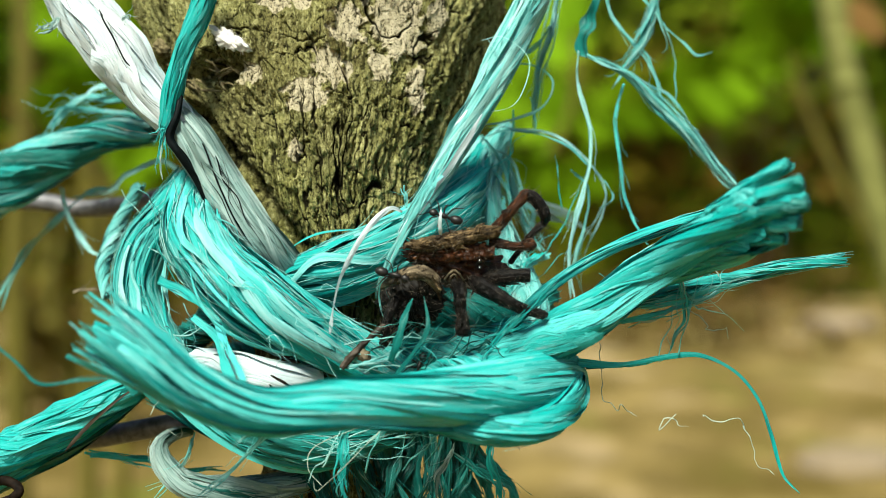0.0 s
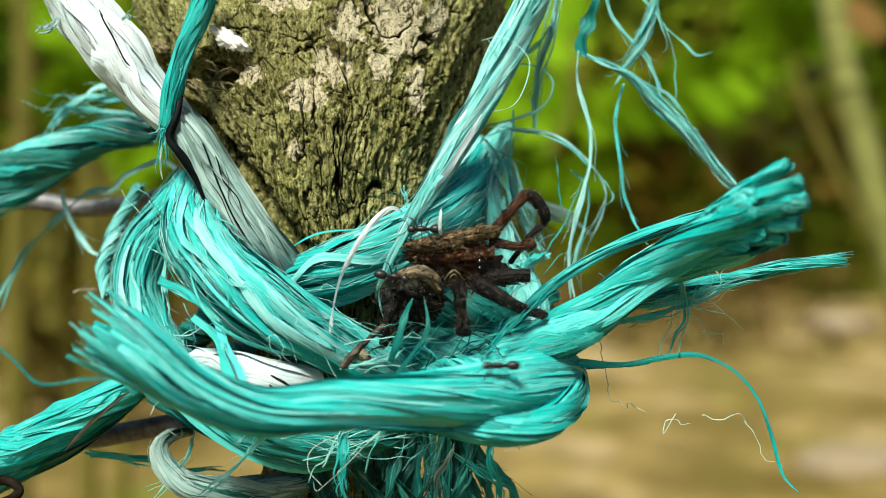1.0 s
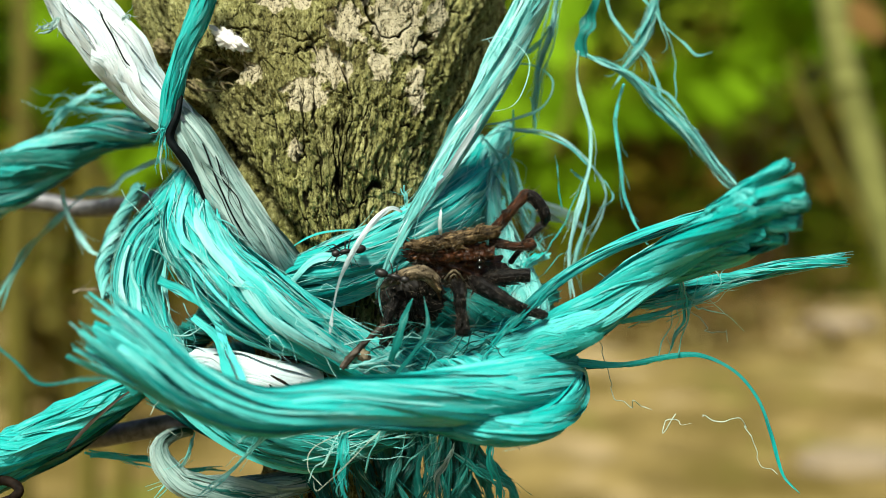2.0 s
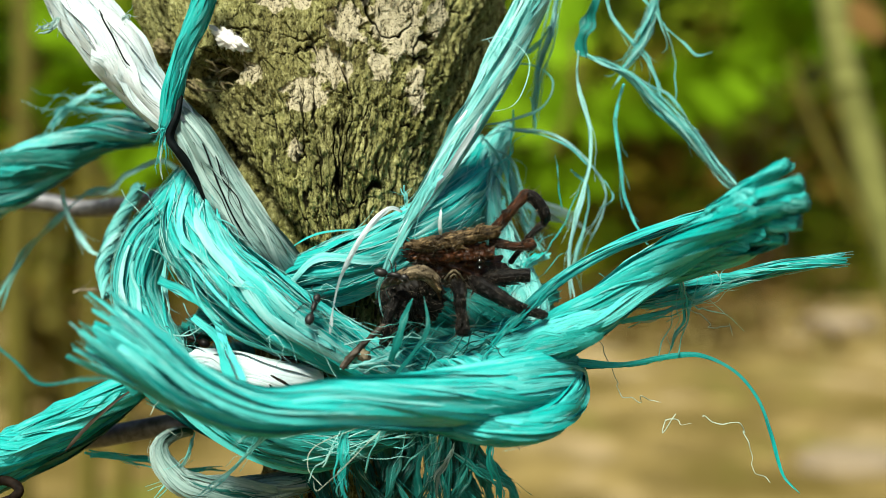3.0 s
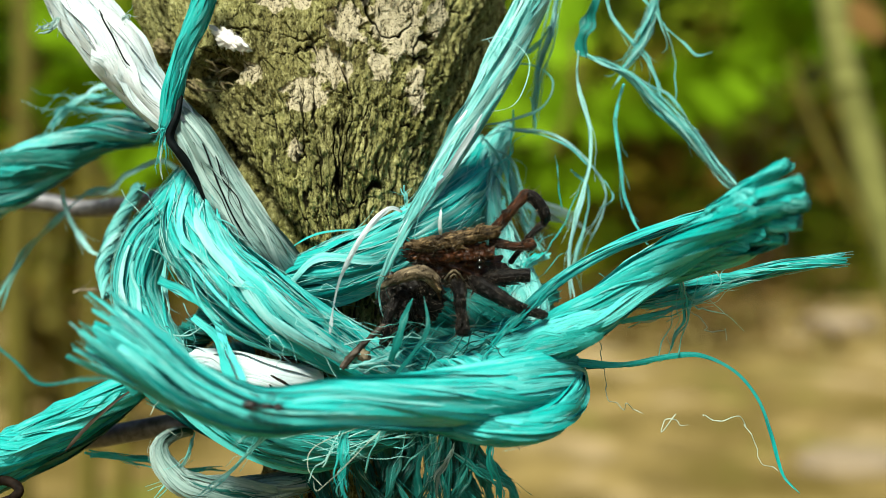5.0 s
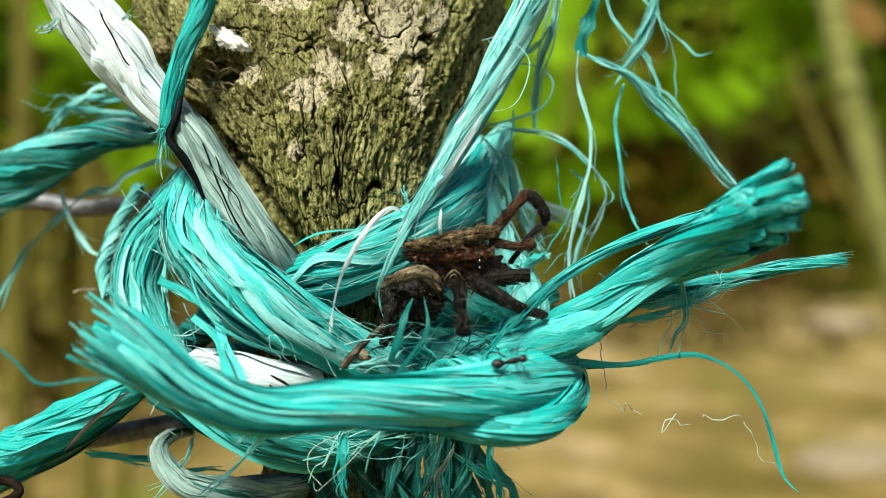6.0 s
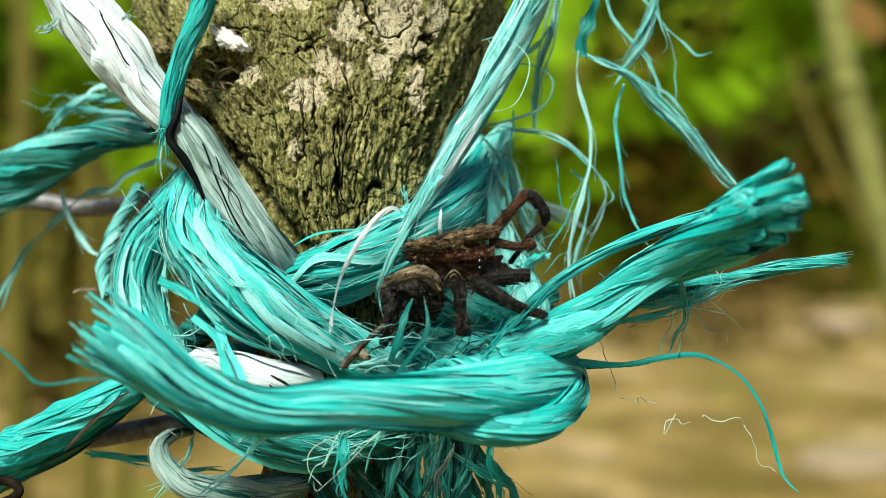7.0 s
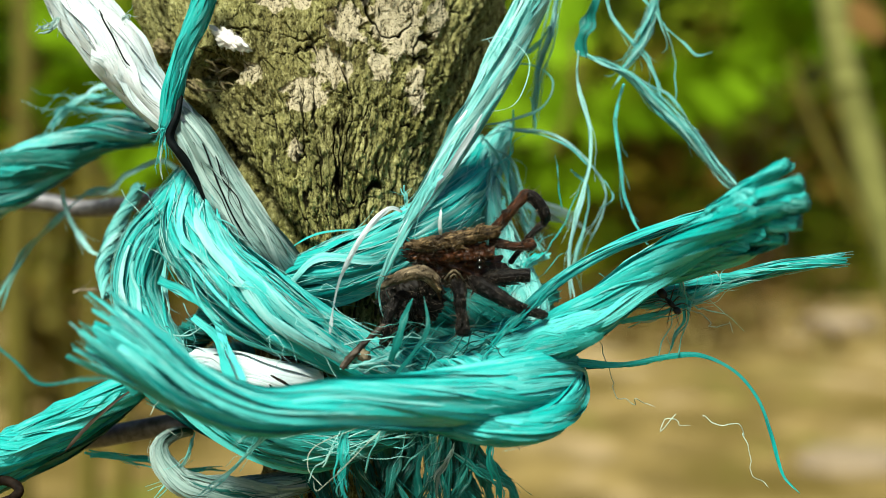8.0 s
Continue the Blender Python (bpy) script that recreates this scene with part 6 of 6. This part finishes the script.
v, f = limb([(-63.6, -4, -32.1, 0.6), (-59.6, -6, -31.7, 0.7), (-57.6, -7, -32.5, 0.7), (-58.2, -7, -33.7, 0.7), (-61.3, -5, -35.1, 0.6)], 14, 0.15, 16, 40, 0.15)
tagged(mesh_part("wire_barb", v, f, RUST), "rusty brown bent wire end beside the rope", "wire")


def build_stone(at, radii, seed):
    v, f = lump((0, 0, 0), radii, (0, 0, 20 * seed), seed, 0.35, 4.0, 40, 26, 0.05)
    return tagged(mesh_part("stone", v + np.array(at), f, STONE, mm=False), "pale weathered stone lying on the ground", "stone", "stones on the ground")


STONE = plain("pale_stone", (0.15, 0.115, 0.07), (0.27, 0.21, 0.14), 9, 0.9, 4, spec=0.1)
build_stone((2.62, 7.9, 0.03), (0.26, 0.2, 0.11), 1)
build_stone((1.05, 2.95, 0.0), (0.16, 0.14, 0.05), 2)

# ---- ants ----


SIZE = 1.1


def build_ant():
    ant = thing("ant", "small shiny black ant crawling on the rope", "ant", "ants")
    def body(name, centre, radii, seed, rough=0.03):
        v, f = lump(np.multiply(centre, SIZE), np.multiply(radii, SIZE), (0, 0, 0), seed, rough, 1.0, 16, 12)
        return mesh_part(name, v, f, ANT, ant)
    body("gaster", (-1.4, 0, 0.72), (0.82, 0.55, 0.5), 1)
    body("petiole", (-0.45, 0, 0.62), (0.22, 0.18, 0.26), 2)
    body("thorax", (0.35, 0, 0.72), (0.75, 0.34, 0.36), 3)
    head = body("head", (1.5, 0, 0.72), (0.55, 0.47, 0.36), 4)
    for s in (-1, 1):
        v, f = limb(np.multiply(SIZE, [(1.8, 0.15 * s, 0.85, 0.05), (2.2, 0.75 * s, 1.25, 0.05), (2.75, 0.95 * s, 0.9, 0.045), (3.1, 0.9 * s, 0.6, 0.03)]), 2, 0.02, 6, 14)
        mesh_part("antenna", v, f, ANT_LEG, head)
    legs = []
    for k, (hip, reach) in enumerate(((0.75, 1.0), (0.35, 0.0), (-0.05, -1.15))):
        for s in (-1, 1):
            o = np.multiply(SIZE, (hip, 0.22 * s, 0.55))
            v, f = limb(np.multiply(SIZE, [(hip, 0.22 * s, 0.55, 0.09), (hip + 0.5 * reach, 1.0 * s, 1.25, 0.085), (hip + 0.85 * reach, 1.5 * s, 0.75, 0.06), (hip + 1.35 * reach, 2.05 * s, 0.05, 0.035)]), 3 + k, 0.02, 6, 16)
            legs.append(mesh_part("leg", v, f, ANT_LEG, ant, origin=o))
    return ant, legs


def ant_pose(x, y, z, heading):
    """Standing on the rope with its back to the viewer and the sky; heading: degrees anticlockwise from the right."""
    up = Vector((0.0, -0.86, 0.51))
    fwd = Vector((math.cos(radians(heading)), 0.0, math.sin(radians(heading))))
    fwd = (fwd - up * fwd.dot(up)).normalized()
    side = up.cross(fwd)
    m = Matrix((fwd, side, up)).transposed().to_4x4()
    m.translation = KNOT + Vector((x, y - 0.6, z)) * 0.001
    return m


ant_a, legs_a = build_ant()
ant_b, legs_b = build_ant()
ant_c, legs_c = build_ant()
PATH_A = [(0, 0.3, -13.8, 3.8, 155), (0.2, -0.2, -13.8, 3.2, 160), (0.5, -0.8, -13.8, 2.5, 170), (0.8, -1.5, -13.8, 2.3, 175), (1, -2.4, -13.4, 2.2, 180), (1.2, -4.2, -9.0, 2.8, 175), (1.5, -7.3, -8.5, 1.8, 195), (1.7, -10.0, -8.8, 0.6, 205), (2.1, -13.2, -9.1, -1.1, 185), (2.5, -15.1, -8.6, -3.0, 125), (2.8, -16.3, -7.9, -4.7, 82), (3, -16.7, -14.6, -8.1, 78), (3.2, -16.8, -16.4, -12.7, 88), (3.3, -18.3, -12.0, -15.8, 70), (3.4, -19.4, -13.6, -17.4, 40), (3.5, -20.5, -16.1, -17.6, 25), (3.6, -19.5, -31.9, -16.0, 25), (3.9, -24.5, -12.0, -20.8, 30), (4.4, -25.9, -10.0, -23.3, 40), (8, -25.9, -10.0, -23.7, 45)]
PATH_B1 = [(0, -3.2, -8.8, -16.1, 75), (0.1, -2.5, -13.3, -15.7, 60), (0.2, -0.2, -8.7, -14.4, 40), (0.3, 1.3, -13.4, -13.4, 35), (0.4, 4.5, -14.0, -12.1, 10), (0.5, 8.1, -14.3, -13.2, -5), (0.7, 10.3, -15.4, -13.4, -20), (0.8, 11.1, -18.7, -14.3, -70), (0.9, 9.9, -20.0, -14.7, -135), (1, 7.1, -21.6, -14.7, -180), (1.1, 2.9, -24.2, -15.5, -165), (1.2, 0.4, -25.2, -15.3, -180), (1.3, -2.0, -26.0, -14.9, -185), (1.4, -3.6, -27.0, -15.6, -165), (1.7, -10.7, -12.0, -19.6, -175), (2.3, -22.6, -12.0, -18.9, -185), (2.7, -27.1, -14.0, -16.1, -205), (2.8, -27.4, -21.0, -14.1, -212)]
PATH_B2 = [(2.9, -32.4, -8.9, -13.4, -212), (3, -35.1, 0.9, -13.2, -205), (3.1, -34.0, -9.4, -12.8, -215), (3.2, -38.0, -6.5, -9.9, -222), (3.3, -41.7, -4.8, -6.5, -220), (3.4, -45.7, -2.2, -5.0, -205), (3.5, -43.8, -4.3, -5.5, -200), (3.6, -42.4, -4.3, -5.9, -225), (3.7, -42.6, -4.7, -6.5, -140), (3.8, -42.2, -6.9, -7.6, -75), (4, -34.1, -35.6, -11.2, -50), (4.2, -30.7, -35.5, -13.3, -30), (4.4, -27.4, -35.4, -15.2, -25), (4.5, -27.1, -35.4, -15.3, -50), (4.6, -26.5, -35.0, -16.9, -65), (4.7, -26.3, -34.9, -17.4, -60), (5, -20.2, -34.0, -18.1, -5), (5.4, -8.8, -31.0, -17.3, 5), (5.8, 2.1, -24.3, -15.0, 15)]
PATH_B3 = [(6, 8.3, -20.3, -14.3, 15), (6.2, 12.0, -16.0, -12.6, 40), (6.4, 13.4, -17.5, -7.7, 65), (6.6, 17.1, -15.5, -6.3, 5), (6.7, 19.1, -8.0, -6.6, 0), (7, 24.7, -4.0, -6.6, 0), (7.3, 28.6, -6.0, -6.1, -20), (7.4, 29.3, -8.0, -6.6, -60), (7.5, 29.5, -9.0, -7.5, -80), (7.6, 29.2, -9.0, -8.1, -95), (7.7, 29.0, -9.0, -9.4, -110), (7.8, 29.4, -9.0, -8.6, -60), (8, 30.1, -9.0, -7.4, -60)]
PATH_C = [(0, -6.4, -15.0, -3.7, -20), (1, -6.5, -15.0, -3.9, -12), (1.5, -6.5, -15.0, -3.9, -15), (2.5, -6.4, -15.0, -3.8, -22), (3, -6.5, -15.0, -3.7, -15), (3.5, -6.0, -13.5, -3.8, -20), (4, -6.2, -14.5, -3.8, -18), (4.5, -6.4, -15.0, -3.9, -10), (4.8, -6.1, -14.0, -4.1, -30), (5.4, -4.4, -7.0, -6.1, -45), (8, -4.2, -7.0, -6.2, -45)]


def stride(legs, path, pace=30.0):
    """Tripod gait: each leg swings about its hip while the ant moves on."""
    times = np.arange(0, 8.001, 0.1)
    p = np.array(path)
    pos = np.stack([np.interp(times, p[:, 0], p[:, k]) for k in (1, 2, 3)], axis=1)
    gone = np.concatenate([[0], np.cumsum(np.linalg.norm(np.diff(pos, axis=0), axis=1))])
    for k, leg in enumerate(legs):
        at = leg.location.copy()
        phase = math.pi * ((k // 2 + k) % 2)
        rows = []
        for t, g in zip(times, gone):
            a = g * 1.9 + phase
            rows.append((float(t), pose(*at, max(0.0, math.cos(a)) * 8 * (1 if k % 2 else -1), 0, math.sin(a) * 16)))
        walk(leg, rows)


def motions():
    for ant, legs, path in ((ant_a, legs_a, PATH_A), (ant_b, legs_b, PATH_B1 + PATH_B2 + PATH_B3), (ant_c, legs_c, PATH_C)):
        walk(ant, [(t, ant_pose(x, y, z, h)) for t, x, y, z, h in path])
        stride(legs, path)
    for k, thread in enumerate(curls):
        at = thread.location.copy()
        rows = []
        for i in range(17):
            t = i * 0.5
            rows.append((t, pose(*at, 4 * math.sin(1.7 * t + k), 7 * math.sin(1.3 * t + 1.1 * k) + 3 * math.sin(3.1 * t + k), 4 * math.cos(1.1 * t))))
        walk(thread, rows)


motions()
